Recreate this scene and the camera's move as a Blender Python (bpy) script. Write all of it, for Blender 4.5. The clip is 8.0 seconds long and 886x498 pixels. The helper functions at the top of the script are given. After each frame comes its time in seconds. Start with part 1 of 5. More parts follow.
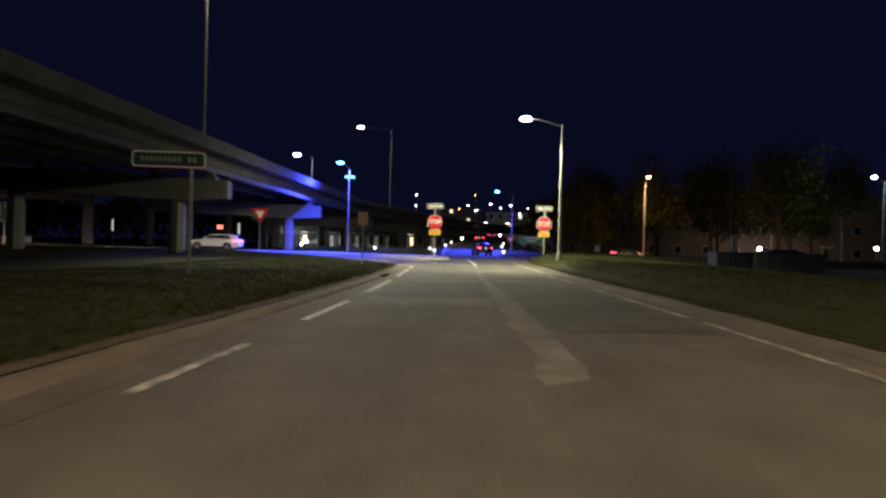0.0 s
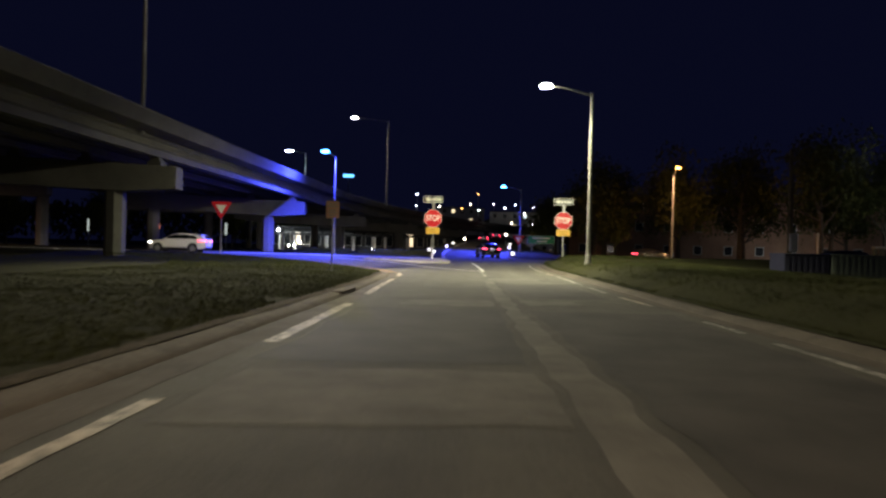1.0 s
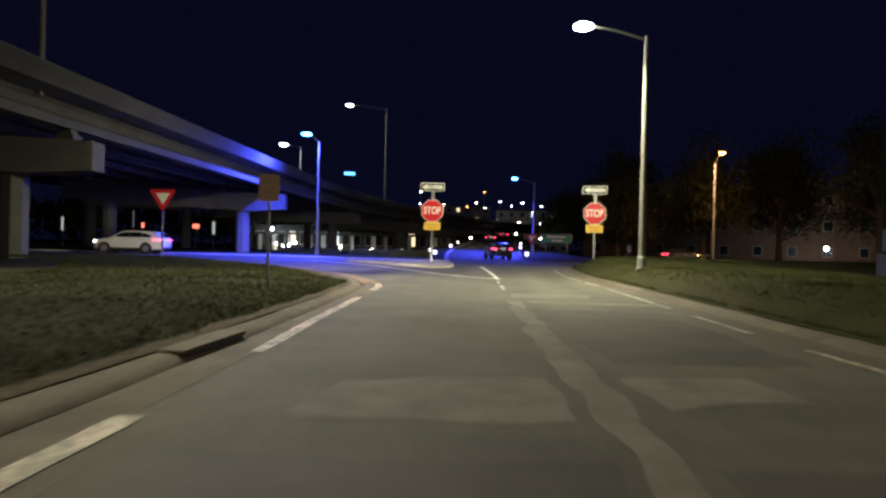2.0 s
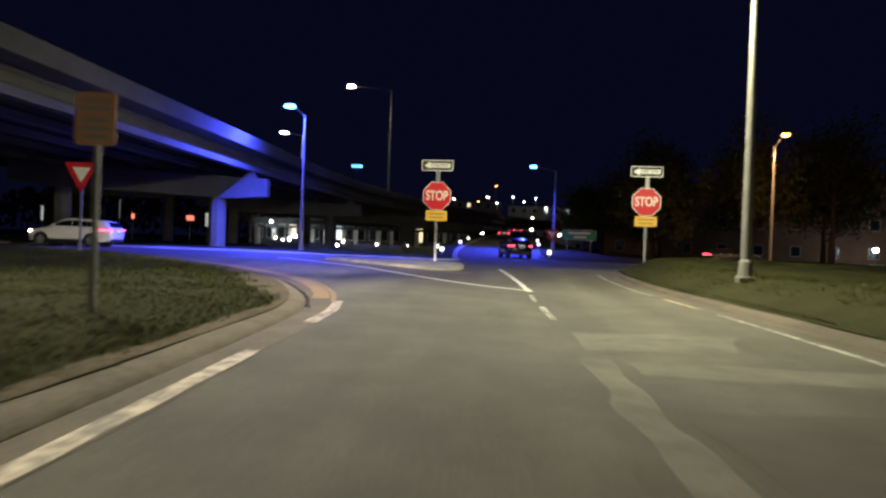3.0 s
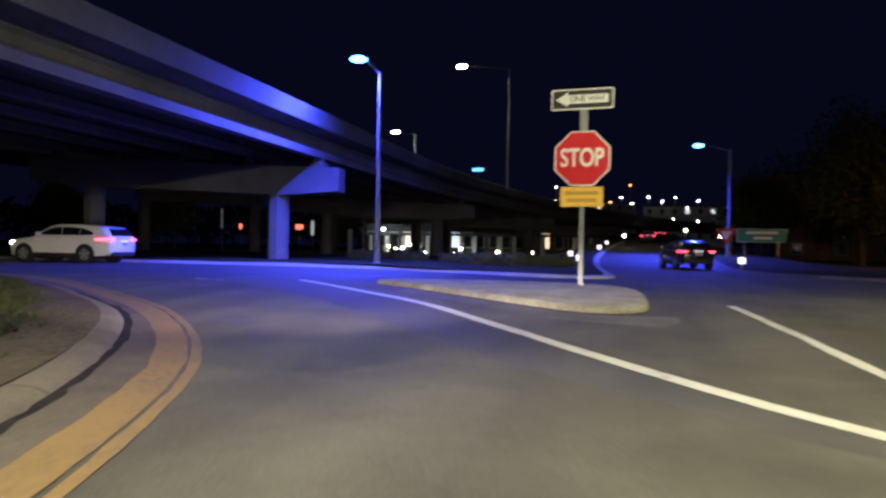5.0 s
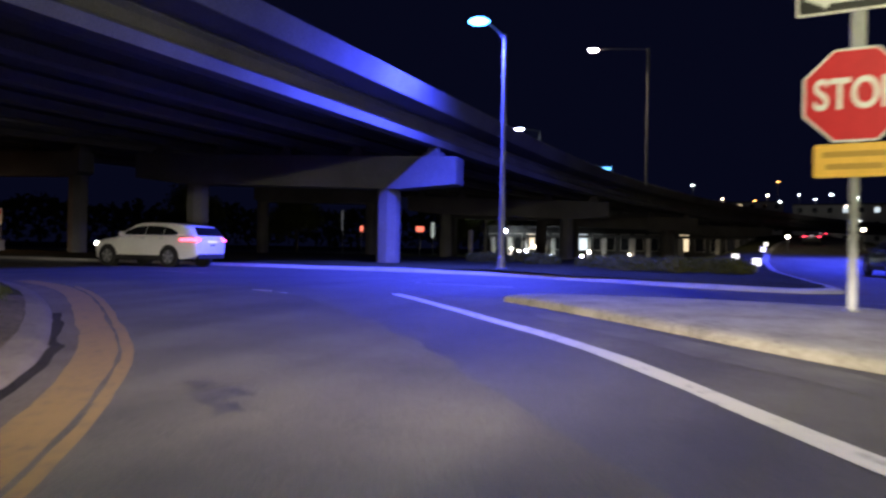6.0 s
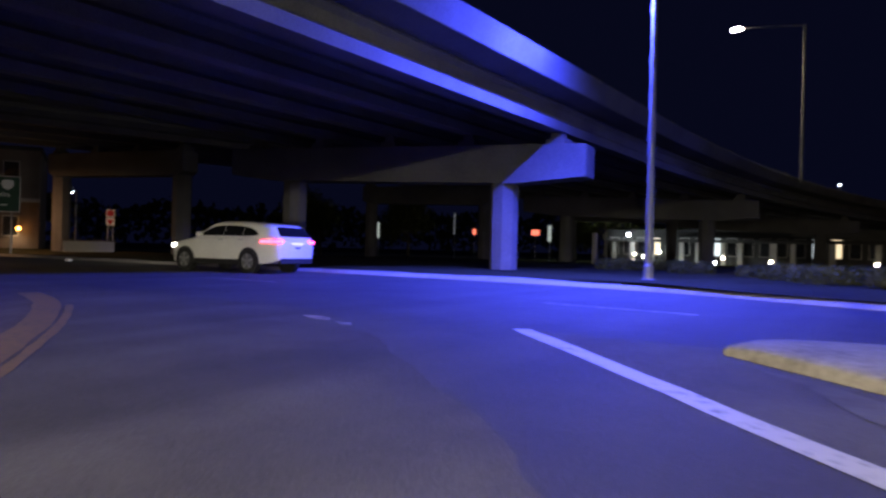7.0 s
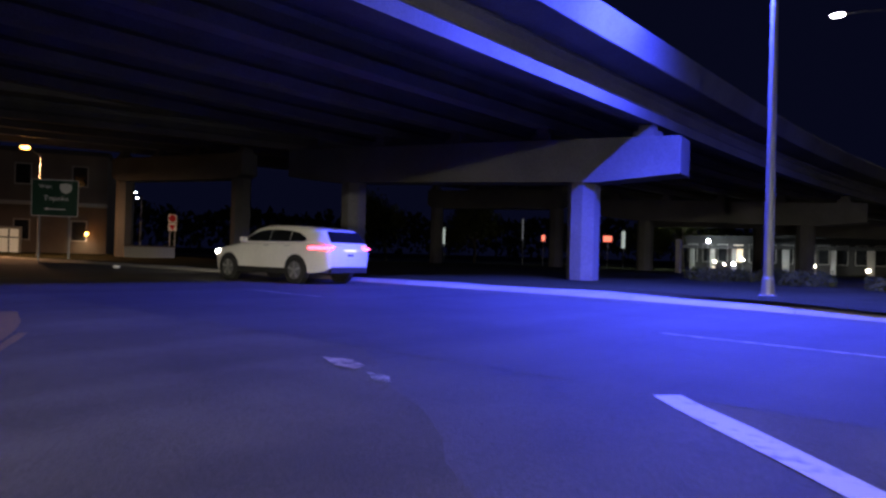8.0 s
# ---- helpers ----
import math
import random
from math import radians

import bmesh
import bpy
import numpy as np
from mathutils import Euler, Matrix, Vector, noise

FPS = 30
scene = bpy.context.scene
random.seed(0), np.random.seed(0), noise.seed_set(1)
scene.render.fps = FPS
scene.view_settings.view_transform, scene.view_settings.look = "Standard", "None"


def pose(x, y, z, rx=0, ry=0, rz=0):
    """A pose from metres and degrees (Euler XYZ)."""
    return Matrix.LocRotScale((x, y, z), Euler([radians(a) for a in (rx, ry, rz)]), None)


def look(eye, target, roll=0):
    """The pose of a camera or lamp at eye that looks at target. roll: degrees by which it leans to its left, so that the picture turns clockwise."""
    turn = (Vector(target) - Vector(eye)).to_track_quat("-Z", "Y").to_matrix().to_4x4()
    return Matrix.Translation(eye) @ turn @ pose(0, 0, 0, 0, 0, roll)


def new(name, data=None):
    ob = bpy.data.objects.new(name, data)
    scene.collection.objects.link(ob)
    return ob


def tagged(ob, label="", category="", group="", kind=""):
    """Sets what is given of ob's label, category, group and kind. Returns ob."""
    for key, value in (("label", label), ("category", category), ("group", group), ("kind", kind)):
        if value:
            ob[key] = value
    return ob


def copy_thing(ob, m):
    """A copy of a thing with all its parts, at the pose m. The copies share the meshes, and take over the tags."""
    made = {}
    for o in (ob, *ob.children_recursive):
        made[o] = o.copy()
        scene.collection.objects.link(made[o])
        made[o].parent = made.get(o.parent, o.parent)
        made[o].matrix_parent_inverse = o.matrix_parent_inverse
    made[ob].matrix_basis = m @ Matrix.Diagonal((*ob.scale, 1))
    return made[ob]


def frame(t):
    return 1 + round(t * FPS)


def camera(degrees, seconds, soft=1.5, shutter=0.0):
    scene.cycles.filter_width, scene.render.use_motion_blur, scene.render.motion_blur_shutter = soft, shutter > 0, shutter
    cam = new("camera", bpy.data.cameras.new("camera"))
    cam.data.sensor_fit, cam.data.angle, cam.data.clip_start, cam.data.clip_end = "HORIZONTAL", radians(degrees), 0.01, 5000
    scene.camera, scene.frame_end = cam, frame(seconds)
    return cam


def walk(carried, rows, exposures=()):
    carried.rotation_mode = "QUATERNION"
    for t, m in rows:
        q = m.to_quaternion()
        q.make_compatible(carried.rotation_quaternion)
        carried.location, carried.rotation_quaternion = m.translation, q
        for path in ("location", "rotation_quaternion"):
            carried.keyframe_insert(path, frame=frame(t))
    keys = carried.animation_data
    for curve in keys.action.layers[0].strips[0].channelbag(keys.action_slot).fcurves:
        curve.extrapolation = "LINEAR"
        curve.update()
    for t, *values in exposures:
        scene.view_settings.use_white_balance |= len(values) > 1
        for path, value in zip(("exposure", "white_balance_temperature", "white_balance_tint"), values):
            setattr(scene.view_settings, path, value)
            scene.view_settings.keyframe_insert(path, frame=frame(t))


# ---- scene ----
import itertools

cam = camera(65.7, 8.0, soft=2.5, shutter=0.5)
PATH = [
    (0, (1.353, -2.985, 0.837), (1.242, -0.989, 0.831), 1.5),
    (0.5, (1.178, 1.692, 0.827), (1.065, 3.689, 0.822), 1.4),
    (1, (1.016, 6.222, 0.833), (0.898, 8.219, 0.83), 1.4),
    (1.5, (0.853, 11.011, 0.821), (0.728, 13.007, 0.822), 1.2),
    (3, (0.199, 24.163, 0.812), (0.038, 26.156, 0.797), 2.0),
    (3.5, (-0.065, 28.102, 0.842), (-0.262, 30.092, 0.833), 1.5),
    (4, (-0.471, 31.679, 0.887), (-0.716, 33.663, 0.886), 1.2),
    (4.2, (-0.519, 33.013, 0.842), (-0.817, 34.991, 0.842), 0.7),
    (5.3, (-2.101, 39.796, 0.838), (-2.718, 41.699, 0.837), 1.2),
    (5.5, (-2.499, 40.72, 0.832), (-3.187, 42.598, 0.836), 1.1),
    (6, (-3.546, 43.395, 0.779), (-4.399, 45.204, 0.777), 1.0),
    (6.5, (-4.798, 45.587, 0.818), (-5.803, 47.316, 0.828), 1.4),
    (7, (-6.01, 47.512, 0.795), (-7.148, 49.157, 0.798), 1.4),
    (7.5, (-7.019, 48.914, 0.788), (-8.262, 50.48, 0.793), 1.1),
    (8, (-7.795, 49.768, 0.84), (-9.086, 51.295, 0.856), 1.6),
]
walk(cam, [(t, look(eye, target, roll)) for t, eye, target, roll in PATH],
     exposures=[(0.0, 0.75), (0.5, 0.65), (1.0, 0.60), (1.7, 0.58), (3.0, 0.38), (4.2, 0.2), (5.3, 0.28), (8.0, 0.42)])

# ---- night sky and street lighting ----
world = bpy.data.worlds.new("night_sky")
scene.world = world
world.use_nodes = True
wn = world.node_tree.nodes
sky = wn["Background"]
sky.inputs["Color"].default_value = (0.16, 0.20, 0.80, 1)
sky.inputs["Strength"].default_value = 0.0095

WHITE_LED = (1.0, 0.95, 0.60)
BLUE_LED = (0.046, 0.064, 1.0)
COOL_LED = (0.75, 0.9, 1.0)
WARM = (1.0, 0.85, 0.6)


def lamp_light(place, colour, watts, wide=150, radius=0.12, aim=None, blend=1.0, flat=1.0):
    data = bpy.data.lights.new("lamp_light", "SPOT")
    data.color, data.energy, data.spot_size, data.spot_blend, data.shadow_soft_size = colour, watts, radians(wide), blend, radius
    ob = new("lamp_light", data)
    ob.matrix_basis = (look(place, aim) if aim else pose(*place)) @ Matrix.Diagonal((1, flat, 1, 1))
    return ob


lamp_light((4.05, 42.0, 9.05), WHITE_LED, 6900, 158, aim=(2.2, 44.2, 0), blend=0.45)
# fixed spot added to stand for the camera car's low beams; no car stands here
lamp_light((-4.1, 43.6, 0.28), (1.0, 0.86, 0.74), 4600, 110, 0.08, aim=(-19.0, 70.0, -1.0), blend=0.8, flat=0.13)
# low beams of the white car in the cross street
lamp_light((-26.75, 62.05, 0.70), (1.0, 0.93, 0.80), 620, 80, 0.08, aim=(-44.0, 63.6, 0.8), blend=0.9, flat=0.4)
lamp_light((-13.35, 66.97, 9.02), BLUE_LED, 35000, 164, aim=(-13.9, 65.6, 0))
lamp_light((3.33, 91.5, 8.32), BLUE_LED, 33000, 138, aim=(0.5, 89.0, 0))
lamp_light((4.9, -1.2, 8.92), (1.0, 0.74, 0.50), 2200, 136, aim=(1.0, 3.4, 0))
lamp_light((-13.5, 41.9, 19.1), (1.0, 0.94, 0.66), 32000, 80, 0.9, aim=(-1.2, 31.0, 0))
lamp_light((19.1, 71.8, 8.62), (1.0, 0.52, 0.20), 3600, 164, aim=(21.0, 77.0, 0))
lamp_light((-19.2, 110.2, 20.1), WARM, 5500, 150)
lamp_light((-42.1, 155.0, 21.1), COOL_LED, 6500, 150)
lamp_light((-54.0, 65.0, 6.3), (1.0, 0.50, 0.24), 2300, 174)
lamp_light((-65.3, 73.2, 1.55), (1.0, 0.72, 0.42), 60, 170)


# ---- materials ----
def surface(name, dark, light, rough=0.8, metal=0.0, grain=40.0, stain=0.6, bump=0.3, depth=0.01, spread=0.5, coat=0.0, rand=0.0, gloss=0.5):
    m = bpy.data.materials.new(name)
    m.use_nodes = True
    nt = m.node_tree
    b = nt.nodes["Principled BSDF"]
    co = nt.nodes.new("ShaderNodeTexCoord")
    big = nt.nodes.new("ShaderNodeTexNoise")
    big.inputs["Scale"].default_value, big.inputs["Detail"].default_value, big.inputs["Roughness"].default_value = stain, 6, 0.6
    fine = nt.nodes.new("ShaderNodeTexNoise")
    fine.inputs["Scale"].default_value, fine.inputs["Detail"].default_value, fine.inputs["Roughness"].default_value = grain, 4, 0.7
    for n in (big, fine):
        nt.links.new(co.outputs["Object"], n.inputs["Vector"])
    mix = nt.nodes.new("ShaderNodeMath")
    mix.operation = "MULTIPLY_ADD"
    mix.inputs[1].default_value = spread
    nt.links.new(fine.outputs["Fac"], mix.inputs[0])
    half = nt.nodes.new("ShaderNodeMath")
    half.operation = "MULTIPLY"
    half.inputs[1].default_value = 1 - spread
    nt.links.new(big.outputs["Fac"], half.inputs[0])
    nt.links.new(half.outputs[0], mix.inputs[2])
    last = mix
    if rand:
        info = nt.nodes.new("ShaderNodeObjectInfo")
        add = nt.nodes.new("ShaderNodeMath")
        add.operation = "MULTIPLY_ADD"
        add.inputs[1].default_value = rand
        nt.links.new(info.outputs["Random"], add.inputs[0])
        nt.links.new(mix.outputs[0], add.inputs[2])
        last = add
    ramp = nt.nodes.new("ShaderNodeValToRGB")
    ramp.color_ramp.elements[0].position, ramp.color_ramp.elements[1].position = 0.36, 0.66
    ramp.color_ramp.elements[0].color, ramp.color_ramp.elements[1].color = (*dark, 1), (*light, 1)
    nt.links.new(last.outputs[0], ramp.inputs["Fac"])
    nt.links.new(ramp.outputs["Color"], b.inputs["Base Color"])
    b.inputs["Roughness"].default_value, b.inputs["Metallic"].default_value = rough, metal
    b.inputs["Coat Weight"].default_value = coat
    b.inputs["Specular IOR Level"].default_value = gloss
    if bump:
        bp = nt.nodes.new("ShaderNodeBump")
        bp.inputs["Strength"].default_value, bp.inputs["Distance"].default_value = bump, depth
        nt.links.new(fine.outputs["Fac"], bp.inputs["Height"])
        nt.links.new(bp.outputs["Normal"], b.inputs["Normal"])
    return m


def worn(name, paint, under, amount=0.5, rough=0.6, scale=9.0):
    """Road paint that has chipped away in places."""
    m = surface(name, under, paint, rough, 0, scale, 1.2, 0.2, 0.004, 0.7)
    r = [n for n in m.node_tree.nodes if n.type == "VALTORGB"][0]
    r.color_ramp.elements[0].position, r.color_ramp.elements[1].position = amount - 0.08, amount + 0.05
    return m


def glow(name, colour, strength):
    m = bpy.data.materials.new(name)
    m.use_nodes = True
    b = m.node_tree.nodes["Principled BSDF"]
    b.inputs["Base Color"].default_value = (0.8, 0.8, 0.8, 1)
    b.inputs["Emission Color"].default_value = (*colour, 1)
    b.inputs["Emission Strength"].default_value = strength
    return m


def asphalt(name, dark, light, along, **kw):
    """Road surface with aggregate speckle, blotches and long faint tracks in the direction of travel."""
    m = surface(name, dark, light, kw.get("rough", 0.82), 0, 46, kw.get("stain", 0.9), 0.7, 0.016, 0.58, gloss=0.3)
    nt = m.node_tree
    ramp = [n for n in nt.nodes if n.type == "VALTORGB"][0]
    co = [n for n in nt.nodes if n.type == "TEX_COORD"][0]
    base = nt.nodes["Principled BSDF"].inputs["Base Color"]
    colour = ramp.outputs["Color"]
    for scale, turn, low, high, lo, hi in (((0.9, 0.035, 1), along, 0.40, 0.64, 0.84, 1.12), ((0.35, 0.22, 1), along + 20, 0.36, 0.66, 0.88, 1.10), ((130, 130, 130), 0, 0.45, 0.72, 0.80, 1.6)):
        mp = nt.nodes.new("ShaderNodeMapping")
        mp.inputs["Scale"].default_value = scale
        mp.inputs["Rotation"].default_value = (0, 0, radians(turn))
        nt.links.new(co.outputs["Object"], mp.inputs["Vector"])
        tex = nt.nodes.new("ShaderNodeTexNoise")
        tex.inputs["Scale"].default_value, tex.inputs["Detail"].default_value = 1.0, 4
        nt.links.new(mp.outputs[0], tex.inputs["Vector"])
        rng_node = nt.nodes.new("ShaderNodeMapRange")
        for k, val in zip(("From Min", "From Max", "To Min", "To Max"), (low, high, lo, hi)):
            rng_node.inputs[k].default_value = val
        nt.links.new(tex.outputs["Fac"], rng_node.inputs["Value"])
        mul = nt.nodes.new("ShaderNodeVectorMath")
        mul.operation = "SCALE"
        nt.links.new(colour, mul.inputs[0])
        nt.links.new(rng_node.outputs[0], mul.inputs["Scale"])
        colour = mul.outputs[0]
    nt.links.new(colour, base)
    return m


ASPHALT = asphalt("old_asphalt", (0.050, 0.046, 0.037), (0.112, 0.103, 0.082), 2)
CROSS_ASPHALT = asphalt("dark_asphalt", (0.038, 0.036, 0.034), (0.088, 0.083, 0.076), 91, rough=0.75, stain=0.5)
GUTTER = surface("gutter_concrete", (0.056, 0.045, 0.034), (0.125, 0.104, 0.082), 0.88, 0, 22, 1.1, 0.5, 0.012, 0.5, gloss=0.25)
PALE_ASPHALT = surface("patched_concrete", (0.072, 0.066, 0.055), (0.152, 0.140, 0.118), 0.85, 0, 30, 1.6, 0.4, 0.01, 0.35, gloss=0.25)
DARK_PATCH = surface("tar_patch", (0.034, 0.031, 0.027), (0.076, 0.069, 0.060), 0.8, 0, 50, 0.9, 0.4, 0.01, 0.4, gloss=0.25)
DIRTY_KERB = surface("dirty_kerb_concrete", (0.045, 0.037, 0.028), (0.105, 0.088, 0.068), 0.9, 0, 22, 0.9, 0.5, 0.012, 0.5, rand=0.12, gloss=0.2)
KERB_CONCRETE = surface("kerb_concrete", (0.056, 0.045, 0.034), (0.140, 0.116, 0.088), 0.9, 0, 20, 1.4, 0.7, 0.02, 0.6, rand=0.12, gloss=0.25)
PALE_KERB = surface("pale_kerb_concrete", (0.20, 0.19, 0.17), (0.38, 0.36, 0.33), 0.88, 0, 26, 0.9, 0.5, 0.012, 0.5, rand=0.12, gloss=0.25)
ISLAND_CONCRETE = surface("island_concrete", (0.15, 0.135, 0.11), (0.38, 0.35, 0.30), 0.9, 0, 16, 1.3, 0.5, 0.01, 0.5, gloss=0.25)
BRIDGE_CONCRETE = surface("bridge_concrete", (0.085, 0.083, 0.079), (0.175, 0.169, 0.160), 0.85, 0, 14, 0.35, 0.35, 0.012, 0.4)
GRASS_GROUND = surface("grass_ground", (0.019, 0.020, 0.008), (0.045, 0.044, 0.018), 0.95, 0, 20, 0.5, 0.9, 0.05, 0.5, gloss=0.08)
BARE_SOIL = surface("bare_soil", (0.044, 0.036, 0.024), (0.120, 0.098, 0.070), 0.95, 0, 11, 1.1, 0.9, 0.04, 0.65, gloss=0.08)
DARK_STRIP = surface("dark_kerb_strip", (0.012, 0.010, 0.008), (0.035, 0.029, 0.022), 0.95, 0, 16, 1.5, 0.6, 0.02, 0.5, gloss=0.1)
OIL = surface("oily_stain", (0.022, 0.020, 0.017), (0.075, 0.069, 0.057), 0.7, 0, 9, 2.5, 0.3, 0.008, 0.6, gloss=0.3)
GRASS_BLADE = surface("grass_blade", (0.028, 0.034, 0.010), (0.068, 0.072, 0.024), 0.75, 0, 3, 0.4, 0.0, 0.01, 0.5, gloss=0.08)
WHITE_LINE = worn("worn_white_paint", (0.42, 0.34, 0.255), (0.105, 0.087, 0.066), 0.52, 0.7, 7.0)
GORE_LINE = worn("bright_white_paint", (0.47, 0.45, 0.40), (0.12, 0.11, 0.10), 0.42)
FAINT_LINE = worn("faded_white_paint", (0.42, 0.39, 0.34), (0.09, 0.083, 0.073), 0.55, 0.75, 6.0)
YELLOW_LINE = worn("worn_yellow_paint", (0.185, 0.112, 0.030), (0.118, 0.080, 0.032), 0.46, 0.8, 12.0)
GALVANISED = surface("galvanised_steel", (0.25, 0.255, 0.26), (0.38, 0.385, 0.39), 0.5, 0.7, 60, 3, 0.1, 0.002, 0.5)
LAMP_GREY = surface("grey_lamp_housing", (0.16, 0.165, 0.17), (0.24, 0.245, 0.25), 0.5, 0.3, 50, 2, 0.1, 0.002, 0.5)
POLE_PAINT = surface("pale_pole_coating", (0.20, 0.195, 0.18), (0.29, 0.28, 0.26), 0.55, 0.1, 40, 1.5, 0.1, 0.002, 0.5)
SIGN_RED = surface("sign_red", (0.50, 0.012, 0.022), (0.62, 0.02, 0.03), 0.45, 0, 90, 4, 0.05, 0.001, 0.5)
SIGN_WHITE = surface("sign_white", (0.70, 0.70, 0.68), (0.86, 0.86, 0.84), 0.45, 0, 90, 4, 0.05, 0.001, 0.5)
SIGN_BLACK = surface("sign_black", (0.012, 0.012, 0.012), (0.03, 0.03, 0.03), 0.5, 0, 90, 4, 0.05, 0.001, 0.5)
SIGN_AMBER = surface("sign_yellow", (0.72, 0.42, 0.06), (0.85, 0.52, 0.10), 0.45, 0, 90, 4, 0.05, 0.001, 0.5)
SIGN_PEACH = surface("sign_peach", (0.74, 0.44, 0.27), (0.86, 0.54, 0.36), 0.45, 0, 90, 4, 0.05, 0.001, 0.5)
# brighter green: the headlight return of the far sign is put into the colour
SIGN_GREEN = surface("sign_green", (0.010, 0.26, 0.11), (0.020, 0.34, 0.15), 0.45, 0, 90, 4, 0.05, 0.001, 0.5)
# darker copy of the green, for signs that little light reaches
SIGN_DARK_GREEN = surface("dim_sign_green", (0.006, 0.045, 0.024), (0.011, 0.065, 0.036), 0.5, 0, 90, 4, 0.05, 0.001, 0.5)
SIGN_BACK = surface("sign_aluminium", (0.40, 0.40, 0.41), (0.52, 0.52, 0.53), 0.45, 0.8, 60, 3, 0.05, 0.001, 0.5)
CAR_WHITE = surface("white_car_paint", (0.72, 0.71, 0.68), (0.82, 0.81, 0.78), 0.3, 0, 8, 1, 0, 0.001, 0.4, coat=0.6)
CAR_DARK = surface("black_car_paint", (0.010, 0.010, 0.012), (0.02, 0.02, 0.022), 0.25, 0, 8, 1, 0, 0.001, 0.4, coat=0.8)
CAR_GREY = surface("grey_car_paint", (0.10, 0.10, 0.11), (0.16, 0.16, 0.17), 0.3, 0.2, 8, 1, 0, 0.001, 0.4, coat=0.6)
CAR_GLASS = surface("tinted_glass", (0.008, 0.009, 0.011), (0.014, 0.015, 0.018), 0.08, 0, 5, 1, 0, 0.001, 0.4, coat=0.5)
TRIM_BLACK = surface("black_plastic_trim", (0.015, 0.015, 0.015), (0.03, 0.03, 0.03), 0.6, 0, 60, 2, 0.1, 0.002, 0.5)
RUBBER = surface("tyre_rubber", (0.012, 0.012, 0.012), (0.03, 0.03, 0.03), 0.85, 0, 60, 3, 0.3, 0.004, 0.5)
ALLOY = surface("alloy_rim", (0.42, 0.42, 0.43), (0.58, 0.58, 0.6), 0.35, 0.8, 30, 2, 0.05, 0.002, 0.5)
BARK = surface("bark", (0.05, 0.038, 0.026), (0.12, 0.095, 0.07), 0.95, 0, 18, 1.2, 0.9, 0.03, 0.6, gloss=0.08)
LEAF = surface("dark_leaves", (0.03, 0.04, 0.009), (0.085, 0.085, 0.022), 0.75, 0, 3, 0.5, 0, 0.01, 0.5, rand=0.1, gloss=0.08)
BRICK_WALL = surface("brown_brick", (0.14, 0.075, 0.045), (0.27, 0.15, 0.09), 0.9, 0, 16, 0.3, 0.5, 0.01, 0.5)
PALE_WALL = surface("pale_plaster", (0.36, 0.34, 0.30), (0.52, 0.50, 0.45), 0.85, 0, 12, 0.3, 0.3, 0.008, 0.5)
TAN_WALL = surface("tan_plaster", (0.12, 0.095, 0.075), (0.22, 0.175, 0.14), 0.88, 0, 14, 0.4, 0.3, 0.008, 0.5)
GREY_WALL = surface("grey_green_wall", (0.11, 0.13, 0.11), (0.18, 0.205, 0.175), 0.8, 0, 12, 0.5, 0.2, 0.006, 0.5)
NAVY_WALL = surface("navy_wall", (0.025, 0.025, 0.05), (0.05, 0.05, 0.09), 0.7, 0, 12, 0.5, 0.2, 0.006, 0.5)
ROOF_DARK = surface("dark_roofing", (0.03, 0.03, 0.03), (0.07, 0.065, 0.06), 0.9, 0, 20, 0.5, 0.4, 0.01, 0.5)
PAPER = surface("litter_paper", (0.60, 0.60, 0.58), (0.78, 0.78, 0.76), 0.8, 0, 20, 3, 0.3, 0.004, 0.5)
DARK_GLASS = surface("dark_window", (0.012, 0.013, 0.015), (0.03, 0.032, 0.035), 0.12, 0, 4, 1, 0, 0.001, 0.4)
G_WHITE = glow("white_led_lens", (0.95, 1.0, 0.82), 260)
G_BLUE = glow("blue_led_lens", (0.05, 0.30, 1.0), 22)
G_COOL = glow("cool_led_lens", (0.8, 0.92, 1.0), 220)
G_WARM = glow("warm_lamp_lens", (1.0, 0.86, 0.62), 200)
G_LANTERN = glow("small_lantern_globe", (1.0, 0.88, 0.66), 16)
G_SODIUM = glow("sodium_lens", (1.0, 0.40, 0.08), 12)
G_HEAD = glow("headlight_glow", (1.0, 0.96, 0.85), 14)
G_PLATE = glow("plate_lamp_glow", (1.0, 0.85, 0.95), 1.2)
G_TAIL = glow("tail_light_glow", (1.0, 0.03, 0.08), 7)
G_DOOR = glow("dim_lit_doorway", (1.0, 0.70, 0.42), 0.16)
G_WINDOW = glow("lit_window", (1.0, 0.80, 0.50), 0.9)
G_COLDWIN = glow("cold_lit_window", (0.80, 0.92, 1.0), 0.8)
G_REDSIGN = glow("lit_red_sign", (1.0, 0.20, 0.12), 1.2)
G_FAR_COOL = glow("far_cool_lens", (0.8, 0.92, 1.0), 22)
G_FAR_WARM = glow("far_warm_lens", (1.0, 0.84, 0.60), 22)
G_FAR_SODIUM = glow("far_sodium_lens", (1.0, 0.40, 0.10), 8)
G_MARKER = glow("marker_glow", (1.0, 0.95, 0.85), 1.7)
G_BLUESIGN = glow("lit_blue_sign", (0.12, 0.45, 1.0), 2.5)


# ---- building helpers ----
def part(name, bm, material, parent=None, label="", smooth=False):
    me = bpy.data.meshes.new(name)
    bmesh.ops.recalc_face_normals(bm, faces=bm.faces)
    bm.to_mesh(me)
    bm.free()
    me.materials.append(material)
    if smooth:
        me.shade_smooth()
        me.set_sharp_from_angle(angle=radians(40))
    ob = new(name, me)
    if parent is not None:
        ob.parent = parent
    if label:
        ob["label"] = label
    return ob


